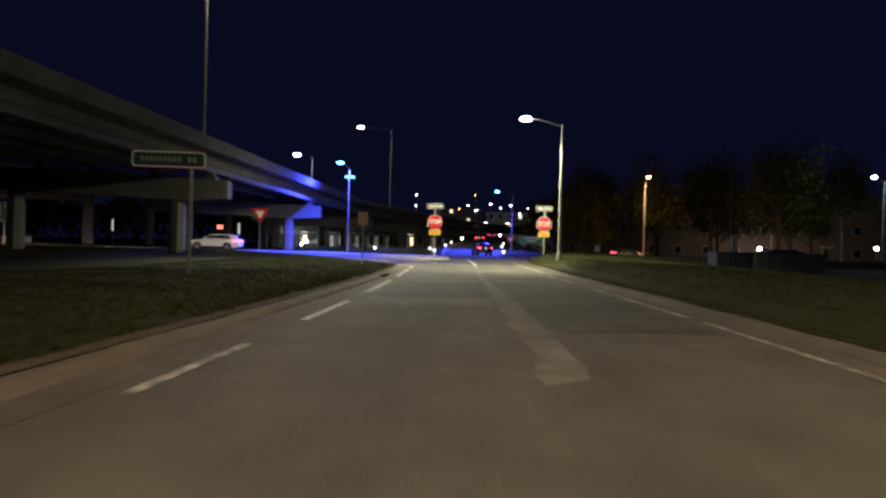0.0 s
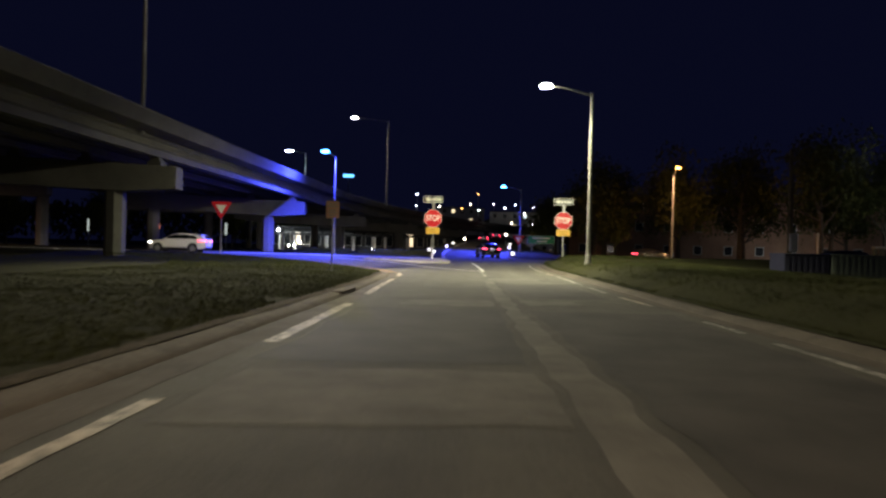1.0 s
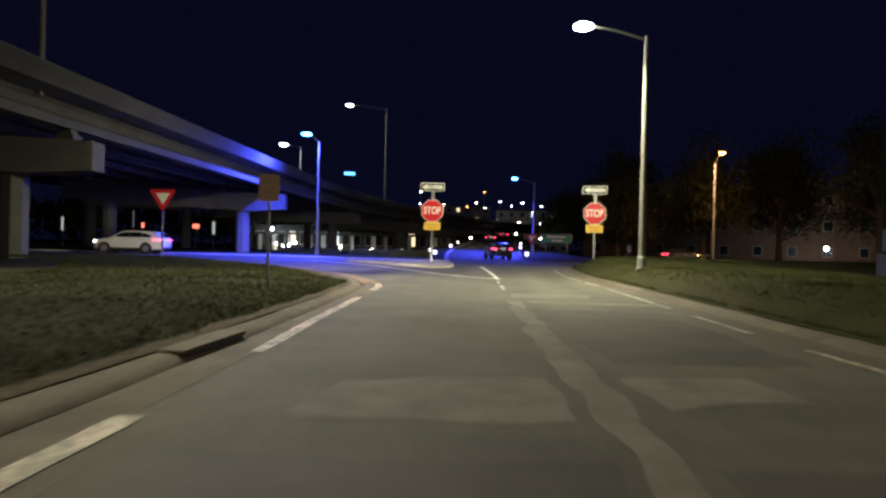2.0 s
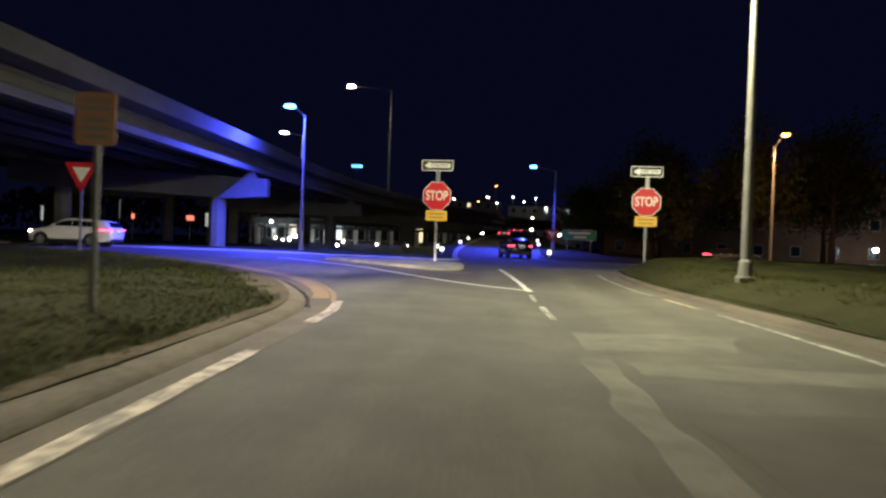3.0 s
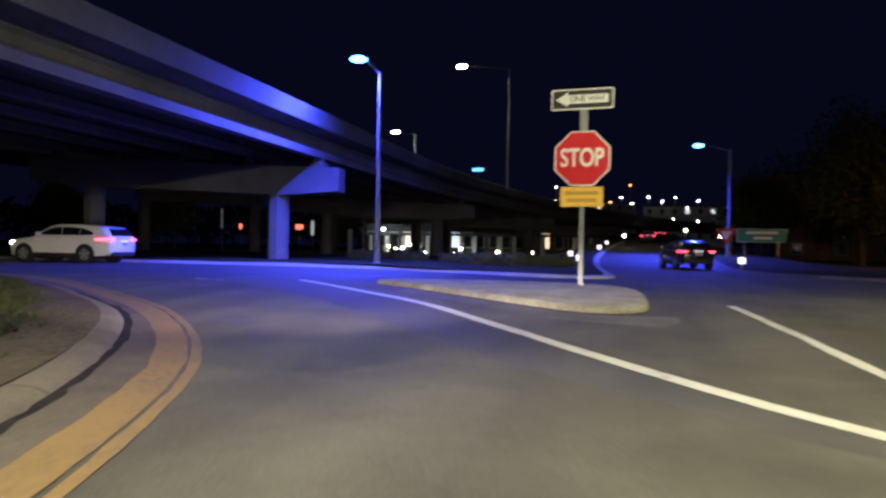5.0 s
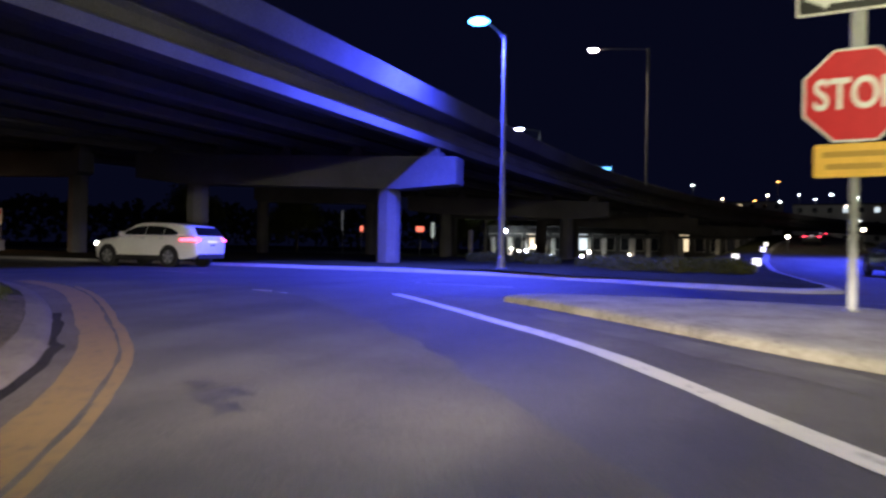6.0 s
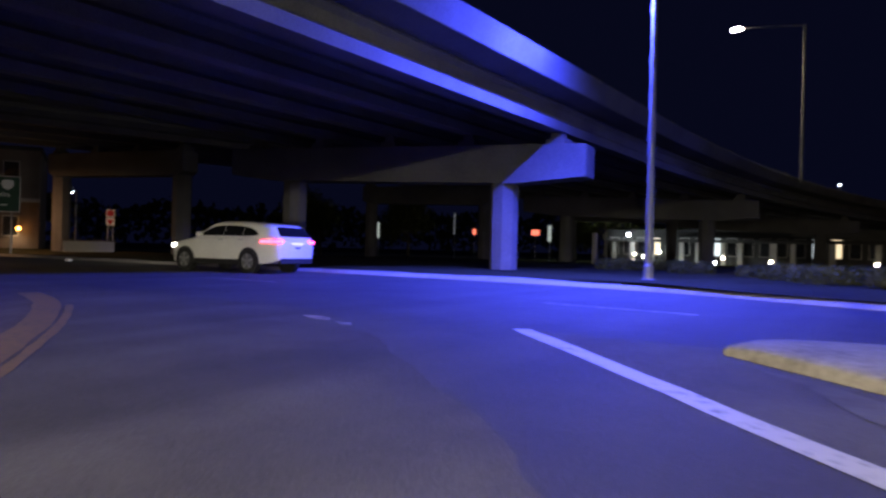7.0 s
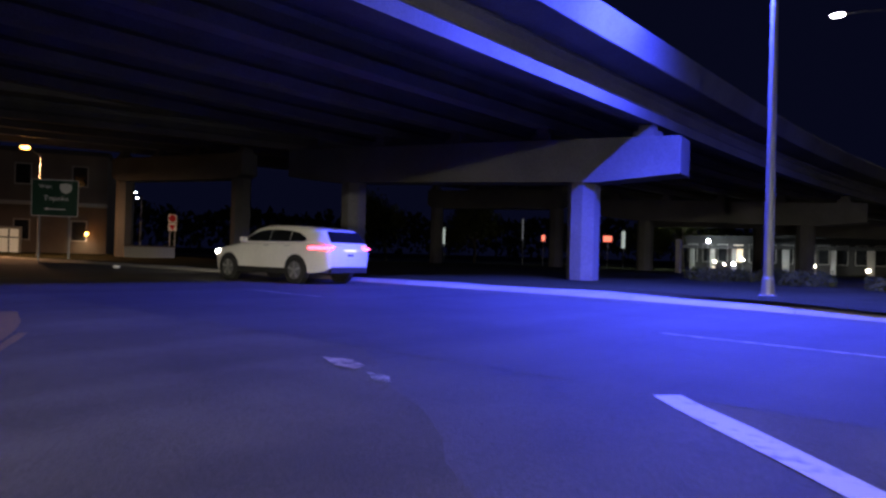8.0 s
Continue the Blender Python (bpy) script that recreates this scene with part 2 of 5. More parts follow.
def raw(name, verts, faces, material, parent=None, label="", smooth=False):
    me = bpy.data.meshes.new(name)
    me.from_pydata([tuple(map(float, v)) for v in verts], [], faces)
    me.materials.append(material)
    if smooth:
        me.shade_smooth()
        me.set_sharp_from_angle(angle=radians(40))
    ob = new(name, me)
    if parent is not None:
        ob.parent = parent
    if label:
        ob["label"] = label
    return ob


def thing(name, place, label, category, group="", kind="", turn=0.0):
    ob = new(name)
    ob.empty_display_size = 0.2
    ob.matrix_basis = pose(*place, 0, 0, turn)
    return tagged(ob, label, category, group, kind)


def box(bm, size, at=(0, 0, 0), turn=(0, 0, 0), bevel=0.0):
    made = bmesh.ops.create_cube(bm, size=1, matrix=pose(*at, *turn) @ Matrix.Diagonal((*size, 1)))
    if bevel:
        edges = list({e for v in made["verts"] for e in v.link_edges})
        bmesh.ops.bevel(bm, geom=edges, offset=bevel, segments=2, affect="EDGES", profile=0.6)
    return bm


def tube(bm, points, radii, sides=12, caps=True):
    """A round bar along points, with a radius at each."""
    pts = [Vector(p) for p in points]
    rings = []
    for i, p in enumerate(pts):
        way = (pts[min(i + 1, len(pts) - 1)] - pts[max(i - 1, 0)]).normalized()
        side = way.cross(Vector((0, 1, 0)) if abs(way.y) < 0.9 else Vector((1, 0, 0))).normalized()
        up = way.cross(side)
        rings.append([bm.verts.new(p + radii[i] * (math.cos(a) * side + math.sin(a) * up)) for a in (2 * math.pi * k / sides for k in range(sides))])
    for a, b in zip(rings, rings[1:]):
        for k in range(sides):
            bm.faces.new((a[k], a[(k + 1) % sides], b[(k + 1) % sides], b[k]))
    if caps:
        bm.faces.new(rings[0])
        bm.faces.new(rings[-1])
    return bm


def plate(bm, outline, thick, m=None):
    """A flat plate in the xz plane with its front at y = 0, facing -y."""
    m = m or Matrix()
    front = [bm.verts.new(m @ Vector((x, 0, z))) for x, z in outline]
    back = [bm.verts.new(m @ Vector((x, thick, z))) for x, z in outline]
    bm.faces.new(front)
    bm.faces.new(back)
    for i in range(len(front)):
        j = (i + 1) % len(front)
        bm.faces.new((front[i], front[j], back[j], back[i]))
    return bm


def ngon(r, n, start=0.0):
    return [(r * math.cos(start + 2 * math.pi * k / n), r * math.sin(start + 2 * math.pi * k / n)) for k in range(n)]


def round_rect(w, h, r, n=4):
    out = []
    for cx, cz, a in ((w / 2 - r, h / 2 - r, 0), (-w / 2 + r, h / 2 - r, 90), (-w / 2 + r, -h / 2 + r, 180), (w / 2 - r, -h / 2 + r, 270)):
        out += [(cx + r * math.cos(radians(a + 90 * k / n)), cz + r * math.sin(radians(a + 90 * k / n))) for k in range(n + 1)]
    return out


def lettering(name, words, height, material, parent, at, width=None, bold=0.0, label=""):
    """Raised letters facing -y, centred on at."""
    data = bpy.data.curves.new(name, "FONT")
    data.body, data.size, data.align_x, data.align_y, data.extrude, data.offset = words, height / 0.70, "CENTER", "CENTER", 0.003, bold
    ob = bpy.data.objects.new(name, data)
    me = bpy.data.meshes.new_from_object(ob)
    bpy.data.objects.remove(ob)
    xs = [v.co.x for v in me.vertices]
    wide = width / (max(xs) - min(xs)) if width else 1
    mid = (max(xs) + min(xs)) / 2
    for v in me.vertices:
        v.co = Vector(((v.co.x - mid) * wide, -v.co.z, v.co.y))
    me.materials.clear()
    me.materials.append(material)
    out = new(name, me)
    out.parent, out.location = parent, at
    if label:
        out["label"] = label
    return out


def smooth_step(a, b, x):
    u = min(1.0, max(0.0, (x - a) / (b - a)))
    return u * u * (3 - 2 * u)


def level(x, y):
    """Height of the carriageway: the slip road dips below the street it meets, and the far road climbs."""
    z = -0.34 + 0.28 * smooth_step(43, 55, y)
    climb = max(0.0, min(y, 210) - 78) * 0.037
    dip = 0.55 * smooth_step(100, 130, y) * (1 - smooth_step(-13, -7, x))
    return z + climb * (1 - smooth_step(6.5, 11, abs(x - 1.5))) - dip


def spline(points, step):
    """Evenly stepped points on a smooth line through points."""
    p = [Vector((*q, 0)) for q in points]
    fine = []
    for i in range(len(p) - 1):
        a, b, c, d = p[max(i - 1, 0)], p[i], p[i + 1], p[min(i + 2, len(p) - 1)]
        n = max(2, int((c - b).length / 0.25))
        for k in range(n):
            u = k / n
            fine.append(0.5 * (2 * b + (c - a) * u + (2 * a - 5 * b + 4 * c - d) * u * u + (3 * b - a - 3 * c + d) * u ** 3))
    fine.append(p[-1])
    out, run = [fine[0]], 0.0
    for a, b in zip(fine, fine[1:]):
        run += (b - a).length
        if run >= step:
            out.append(b)
            run = 0.0
    if (out[-1] - fine[-1]).length > step * 0.3:
        out.append(fine[-1])
    return [(q.x, q.y) for q in out]


def offset_line(line, d):
    """The line moved d metres to its left."""
    out = []
    for i, (x, y) in enumerate(line):
        ax, ay = line[max(i - 1, 0)]
        bx, by = line[min(i + 1, len(line) - 1)]
        l = math.hypot(bx - ax, by - ay)
        out.append((x - (by - ay) / l * d, y + (bx - ax) / l * d))
    return out


def ribbon(name, line, width, material, parent=None, lift=0.008, label="", ragged=0.03):
    """Paint or a strip along a line, lying on the carriageway."""
    a, b = offset_line(line, width / 2), offset_line(line, -width / 2)
    if ragged:
        a = [(x + ragged * noise.noise((x * 2.3, y * 2.3, 1)), y + ragged * noise.noise((x * 2.3, y * 2.3, 4))) for x, y in a]
        b = [(x + ragged * noise.noise((x * 2.3, y * 2.3, 2)), y + ragged * noise.noise((x * 2.3, y * 2.3, 6))) for x, y in b]
    verts = [(x, y, level(x, y) + lift) for x, y in a] + [(x, y, level(x, y) + lift) for x, y in b]
    n = len(line)
    return raw(name, verts, [(i, i + 1, n + i + 1, n + i) for i in range(n - 1)], material, parent, label)


# ---- ground, carriageway ----
xs = sorted(set([-4000, -1500, -600, -300, -160, 160, 300, 600, 1500, 4000]))
verts = [(x, y, -0.75) for y in xs for x in xs]
n = len(xs)
ground = raw("ground", verts, [(j * n + i, j * n + i + 1, (j + 1) * n + i + 1, (j + 1) * n + i) for j in range(n - 1) for i in range(n - 1)], GRASS_GROUND)
tagged(ground, "dark grassy ground reaching away to the horizon", "ground", kind="structure")

gx = list(np.concatenate([np.arange(-150, -20, 6.0), np.arange(-20, 20, 1.0), np.arange(20, 151, 6.0)]))
gy = list(np.concatenate([np.arange(-60, 0, 5.0), np.arange(0, 80, 1.0), np.arange(80, 226, 5.0)]))
verts = [(x, y, level(x, y)) for y in gy for x in gx]
n = len(gx)
road = raw("road", verts, [(j * n + i, j * n + i + 1, (j + 1) * n + i + 1, (j + 1) * n + i) for j in range(len(gy) - 1) for i in range(n - 1)], ASPHALT, smooth=True)
tagged(road, "worn grey asphalt slip road and junction", "road", kind="structure")

LEFT_KERB = [(-1.95, -40), (-1.98, 0), (-2.08, 14), (-2.15, 20), (-2.35, 26), (-2.75, 33.5), (-3.15, 36), (-4.05, 38.7), (-5.85, 42.7), (-8.15, 46.15), (-10.5, 48.3), (-14.7, 51.0), (-19, 52.7), (-26, 53.8), (-45, 54.5), (-80, 55)]
RIGHT_KERB = [(5.75, -40), (5.75, 0), (5.6, 12), (5.25, 20), (5.0, 30), (4.85, 40), (4.62, 46), (4.55, 50), (5.0, 53), (6.6, 55.3), (9.5, 56.6), (16, 57.2), (40, 57.6), (90, 58)]
FAR_KERB = [(-90, 63.2), (-50, 63.4), (-32, 63.9), (-22, 64.2), (-15, 64.1), (-10.5, 63.2), (-7, 61.6), (-4.6, 60.3), (-2.8, 59.9), (-1.9, 61.2), (-2.2, 66), (-3.0, 78), (-3.4, 92), (-2.6, 120), (-1.0, 150), (2.0, 190), (6, 222)]
NORTH_KERB = [(95, 64), (40, 63.6), (14, 63.2), (8, 64.2), (4.6, 67.5), (3.5, 74), (3.9, 92), (5.0, 118), (7.6, 150), (11, 190), (15, 222)]


def kerb(name, line, side, label, skip=(), wide=0.34, gutter=0.45, material=KERB_CONCRETE):
    """Kerb stones along a line; side 1: the raised ground lies to the line's left."""
    ob = thing(name, (0, 0, 0), label, "kerb", kind="structure")
    pts = spline(line, 0.75)
    prof = [(0.0, -0.12), (0.008, 0.004), (0.035, 0.032), (0.085, 0.058), (0.15, 0.078), (0.23, 0.090), (wide, 0.098), (wide, -0.12)]
    stones = 0
    rest_v, rest_f = [], []
    for i in range(0, len(pts) - 4, 4):
        seg = pts[i:i + 5]
        if any(abs(seg[2][1] - y) < 0.8 and abs(seg[2][0] - x) < 3 for x, y in skip):
            continue
        v, f = [], []
        for k, (x, y) in enumerate(seg):
            ax, ay = pts[max(i + k - 1, 0)]
            bx, by = pts[min(i + k + 1, len(pts) - 1)]
            l = math.hypot(bx - ax, by - ay)
            nx, ny = -(by - ay) / l * side, (bx - ax) / l * side
            gap = 0.012 * (1 if k == 0 else -1 if k == 4 else 0)
            x, y = x + (bx - ax) / l * gap, y + (by - ay) / l * gap
            jig = 0.006 * math.sin(3.1 * x + 1.7 * y)
            v += [(x + nx * o, y + ny * o, level(x, y) + h + jig) for o, h in prof]
        m = len(prof)
        for k in range(4):
            f += [(k * m + j, k * m + (j + 1) % m, (k + 1) * m + (j + 1) % m, (k + 1) * m + j) for j in range(m)]
        f += [tuple(range(m)), tuple(4 * m + j for j in range(m))]
        near = -20 < seg[2][0] < 12 and 4 < seg[2][1] < 70
        if near and stones < 60:
            raw("kerb_stone", v, f, material, ob, smooth=True)
            stones += 1
        else:
            o = len(rest_v)
            rest_v += v
            rest_f += [tuple(o + q for q in g) for g in f]
    if rest_v:
        raw("kerb_run", rest_v, rest_f, material, ob)["kind"] = "stuff"
    if gutter:
        g = ribbon("gutter", offset_line(pts, -side * gutter / 2), gutter, GUTTER, ob, 0.004, ragged=0.05)
    return ob


kerb("kerb_left", LEFT_KERB, 1, "pale weathered concrete kerb with a drain gap", skip=[(-2.2, 22.9)])
kerb("kerb_right", RIGHT_KERB, -1, "weathered concrete kerb beside the grass bank", wide=0.26, gutter=0.3, material=DIRTY_KERB)
kerb("kerb_far", FAR_KERB, 1, "pale concrete kerb along the cross street", wide=0.40, gutter=0.5, material=PALE_KERB)
kerb("kerb_north", NORTH_KERB, -1, "concrete kerb along the far road", wide=0.34, gutter=0)


def verge(name, line, side, far, rise, label, setback=0.3, fall=0.0, follow=False, steep=3.0):
    """Raised grass between a kerb line and far points."""
    pts = offset_line(spline(line, 1.5), side * setback)
    n = len(pts)
    cols = [0, 0.006, 0.015, 0.03, 0.05, 0.08, 0.13, 0.2, 0.35, 0.6, 1.0]
    verts = []
    for i, (x, y) in enumerate(pts):
        fx, fy = far(i / (n - 1))
        for c in cols:
            qx, qy = x + (fx - x) * c, y + (fy - y) * c
            d = math.hypot(qx - x, qy - y)
            h = (level(qx, qy) if follow else level(x, y)) + 0.105 + rise * smooth_step(0, steep, d) - 0.9 * smooth_step(60, 140, d) - fall * smooth_step(6, 20, d)
            h += 0.05 * noise.noise((qx * 0.5, qy * 0.5, 0)) * smooth_step(0, 1.5, d) + 0.12 * noise.noise((qx * 0.12, qy * 0.12, 5)) * smooth_step(1, 5, d)
            verts.append((qx, qy, h))
    m = len(cols)
    faces = [(i * m + j, i * m + j + 1, (i + 1) * m + j + 1, (i + 1) * m + j) for i in range(n - 1) for j in range(m - 1)]
    ob = raw(name, verts, faces, GRASS_GROUND, smooth=True)
    return tagged(ob, label, "grass", kind="structure")


verge("verge_left", LEFT_KERB, 1, lambda u: (-150, -42 + 94 * u), 0.10, "rough mown grass verge beside the slip road")
verge("verge_right", RIGHT_KERB, -1, lambda u: (150, -42 + 98 * u), 0.48, "grass bank rising from the kerb", fall=0.82, steep=1.6)
verge("verge_far", FAR_KERB, 1, lambda u: (-150 + 40 * u, 66 + 160 * u), 0.02, "dark grass under the overpass", 0.38, follow=True)
verge("verge_north", NORTH_KERB, -1, lambda u: (150, 66 + 156 * u), 0.0, "dark grass beside the far road", follow=True)

# ---- traffic island ----
island = thing("traffic_island", (-3.9, 52.3, -0.10), "low pale concrete traffic island with rounded nose", "traffic island", kind="structure")
outline = spline([(-7.4, 53.9), (-5.4, 52.2), (-3.6, 50.6), (-2.5, 49.75), (-1.75, 49.55), (-1.25, 50.0), (-1.15, 51.0), (-1.3, 53.2), (-2.0, 54.6), (-3.6, 55.1), (-5.6, 55.0), (-7.1, 54.6), (-7.4, 53.9)], 0.3)[:-1]
cx, cy = -3.3, 52.7
bm = bmesh.new()
rings = []
for inset, h in ((0.0, -0.25), (0.0, 0.045), (0.04, 0.085), (0.10, 0.105), (0.4, 0.118)):
    ring = []
    for x, y in outline:
        d = math.hypot(cx - x, cy - y)
        k = inset / d
        px, py = x + (cx - x) * k, y + (cy - y) * k
        ring.append(bm.verts.new((px + 3.9, py - 52.3, level(px, py) + h + 0.10)))
    rings.append(ring)
n = len(outline)
for a, b in zip(rings, rings[1:]):
    for i in range(n):
        bm.faces.new((a[i], a[(i + 1) % n], b[(i + 1) % n], b[i]))
mid = bm.verts.new((cx + 3.9, cy - 52.3, level(cx, cy) + 0.115 + 0.10))
for i in range(n):
    bm.faces.new((rings[-1][i], rings[-1][(i + 1) % n], mid))
part("island_top", bm, ISLAND_CONCRETE, island, smooth=True)

# ---- road paint and patches ----
marks = thing("road_markings", (0, 0, 0), "worn white and yellow painted road lines", "road marking", kind="structure")
EDGE_LEFT = [(-1.25, -10), (-1.30, 4), (-1.36, 10), (-1.48, 14), (-1.61, 18), (-1.76, 22.3), (-2.05, 27), (-2.4, 34), (-2.62, 36), (-3.3, 39), (-4.75, 42.7), (-6.25, 45.2), (-8.3, 47.5), (-10.3, 49.1), (-14.5, 51.9), (-18, 53.3), (-24, 54.4)]
edge = spline(EDGE_LEFT, 0.25)


def stretch(line, y0, y1):
    return [p for p in line if y0 <= p[1] <= y1]


for y0, y1, m, w in ((2, 4.8, FAINT_LINE, 0.13), (7.3, 11.3, WHITE_LINE, 0.15), (14.1, 20.0, WHITE_LINE, 0.2), (22.3, 31.2, WHITE_LINE, 0.17), (33.1, 37.0, WHITE_LINE, 0.2)):
    ribbon("edge_line", stretch(edge, y0, y1), w, m, marks)
ribbon("yellow_line", offset_line(stretch(edge, 37.2, 53.4), 0.36), 0.34, YELLOW_LINE, marks)
ribbon("yellow_line", offset_line(stretch(edge, 36.9, 52.6), 0.10), 0.10, YELLOW_LINE, marks)
EDGE_RIGHT = spline([(5.35, -5), (5.2, 7.5), (5.05, 12), (4.8, 20), (4.5, 26), (4.35, 36), (4.2, 41), (4.05, 45), (3.9, 49), (4.1, 52)], 0.5)
for y0, y1, m in ((2, 9, FAINT_LINE), (9.6, 15.8, FAINT_LINE), (16.4, 18.6, FAINT_LINE), (21, 24.3, WHITE_LINE), (25.5, 29, FAINT_LINE), (30, 37.4, FAINT_LINE), (38, 41, WHITE_LINE), (42, 51, FAINT_LINE)):
    ribbon("edge_line", stretch(EDGE_RIGHT, y0, y1), 0.12, m, marks)
ribbon("gore_line", spline([(1.1, 42.1), (-0.45, 43.9), (-1.72, 45.6), (-3.2, 47.6), (-5.0, 49.9), (-6.9, 51.7), (-9.6, 54.25)], 0.4), 0.21, GORE_LINE, marks)
ribbon("gore_line", spline([(1.05, 41.8), (0.98, 43.2), (0.87, 45.4), (0.62, 48.3), (0.27, 51.3)], 0.4), 0.16, GORE_LINE, marks)
ribbon("lane_line", spline([(1.12, 35.2), (1.06, 37.5)], 0.25), 0.12, FAINT_LINE, marks)
ribbon("lane_line", spline([(1.0, 38.6), (1.0, 40.6)], 0.25), 0.10, FAINT_LINE, marks)
ribbon("lane_line", spline([(-11.2, 58.0), (-8.6, 57.75)], 0.4), 0.11, WHITE_LINE, marks)
ribbon("lane_line", spline([(-21.0, 58.6), (-18.2, 58.5)], 0.4), 0.11, FAINT_LINE, marks)
ribbon("lane_line", spline([(-2.0, 57.3), (0.8, 57.2)], 0.4), 0.11, FAINT_LINE, marks)

patches = thing("road_patches", (0, 0, 0), "pale and dark repair patches in the asphalt", "road patch", kind="structure")


PATCH_COUNT = itertools.count()


def patch(points, material, lift=0.0, ragged=0.12):
    lift = lift or 0.003 + 0.0012 * (next(PATCH_COUNT) % 3)
    loop = points + [points[0]]
    pts = []
    for (ax, ay), (bx, by) in zip(loop, loop[1:]):
        k = max(1, int(math.hypot(bx - ax, by - ay) / 0.3))
        pts += [(ax + (bx - ax) * i / k, ay + (by - ay) * i / k) for i in range(k)]
    pts = [(x + ragged * noise.noise((x * 1.3, y * 1.3, 2)), y + ragged * noise.noise((x * 1.3, y * 1.3, 9))) for x, y in pts]
    bm = bmesh.new()
    vs = [bm.verts.new((x, y, 0)) for x, y in pts]
    f = bm.faces.new(vs)
    bmesh.ops.triangulate(bm, faces=[f])
    for v in bm.verts:
        v.co.z = level(v.co.x, v.co.y) + lift
    return part("patch", bm, material, patches)


patch([(1.95, 3.0), (2.45, 3.4), (2.35, 7.2), (2.2, 10.6), (2.0, 15), (1.75, 20), (1.55, 26), (1.35, 31.5), (1.05, 31.5), (1.2, 26), (1.45, 20), (1.6, 15), (1.75, 10.5), (1.85, 7)], PALE_ASPHALT)
patch([(-0.7, 20.2), (0.6, 20.1), (1.3, 20.3), (1.22, 21.9), (0.4, 21.8), (-0.6, 21.5)], PALE_ASPHALT)
patch([(1.95, 20.8), (3.2, 21.2), (3.1, 22.2), (1.85, 22.0)], PALE_ASPHALT)
patch([(1.6, 30.6), (4.2, 30.5), (4.25, 31.3), (1.5, 31.4)], PALE_ASPHALT)
patch([(1.2, 32.0), (2.9, 32.1), (3.5, 34.1), (1.25, 33.6)], PALE_ASPHALT)
patch([(2.5, 7.0), (4.85, 7.2), (4.6, 19.6), (1.95, 19.4)], DARK_PATCH)
patch([(1.9, 22.8), (4.1, 23.0), (3.95, 29.4), (1.55, 29.2)], DARK_PATCH)
patch([(-1.25, 13.0), (1.5, 13.2), (1.35, 19.4), (-1.35, 19.3)], DARK_PATCH)
patch([(-1.1, 10.5), (1.65, 10.8), (1.55, 12.8), (-1.1, 12.6)], PALE_ASPHALT)
patch([(-12.5, 54.2), (-10.0, 52.4), (-8.0, 50.8), (-6.9, 49.75), (-4.3, 46.9), (-2.2, 44.6), (0.9, 41.9), (-0.6, 44.1), (-1.9, 45.85), (-3.4, 47.9), (-5.2, 50.15), (-7.1, 52.0), (-9.6, 54.3)], CROSS_ASPHALT, 0.002)
ribbon("cross_street", spline([(-95, 58.7), (-40, 58.9), (0, 58.6), (40, 60.2), (95, 61)], 1.5), 8.6, CROSS_ASPHALT, patches, 0.003)
for cx, cy, size in ((-6.95, 47.0, 0.24), (-6.6, 46.75, 0.15), (-7.35, 47.25, 0.12), (-10.9, 54.2, 0.2), (-10.2, 53.9, 0.12)):
    patch([(cx + size * (1 + 0.5 * math.sin(3 * a + cx)) * math.cos(a), cy + 0.8 * size * (1 + 0.4 * math.sin(2 * a + cy)) * math.sin(a)) for a in [0.42 * k for k in range(15)]], OIL, ragged=0.2)
patch([(-12.35, 53.62), (-12.0, 53.42), (-11.72, 53.40), (-11.80, 53.56), (-12.1, 53.72)], WHITE_LINE, 0.009)
patch([(-11.55, 53.38), (-11.30, 53.22), (-11.15, 53.26), (-11.3, 53.40)], FAINT_LINE, 0.009)
patch([(-6.2, 52.0), (-4.4, 50.3), (-2.4, 48.6), (-1.0, 48.2), (-0.7, 49.4), (-2.4, 49.3), (-4.6, 51.2), (-7.0, 53.3)], PALE_ASPHALT)


def soil_width(x, y):
    """How far bare soil reaches behind the left kerb at a point of its line."""
    return (0.26 + 0.70 * smooth_step(34.5, 40, y) * (1 - smooth_step(47, 51, y))) * (1 + 0.5 * noise.noise((x * 0.8, y * 0.8, 3)))


soil = thing("bare_soil", (0, 0, 0), "bare sandy soil worn into the grass at the bend", "soil", kind="structure")
pts = [p for p in spline(LEFT_KERB, 0.5) if -14 < p[1] < 51.5 and p[0] > -14]
verts, faces = [], []
inner, outer = offset_line(pts, 0.25), offset_line(pts, 1.25)
for i, (a, b) in enumerate(zip(inner, outer)):
    wide = soil_width(*a)
    for k in range(6):
        d = 0.06 + wide * k / 5
        x, y = a[0] + (b[0] - a[0]) * d, a[1] + (b[1] - a[1]) * d
        h = level(a[0], a[1]) + 0.105 + 0.10 * smooth_step(0, 3.0, d) + 0.05 * noise.noise((x * 0.5, y * 0.5, 0)) * smooth_step(0, 1.5, d)
        verts.append((x, y, h + (0.004 if k == 0 else 0.02 if k < 5 else -0.06)))
faces = [(i * 6 + k, i * 6 + k + 1, i * 6 + k + 7, i * 6 + k + 6) for i in range(len(pts) - 1) for k in range(5)]
raw("soil_sheet", verts, faces, BARE_SOIL, soil, smooth=True)
# dark ragged strip along the foot of the kerb
ribbon("kerb_foot_strip", offset_line([p for p in spline(LEFT_KERB, 0.25) if 35.2 < p[1] < 49.5], -0.03), 0.11, DARK_STRIP, soil, 0.0095, ragged=0.09)

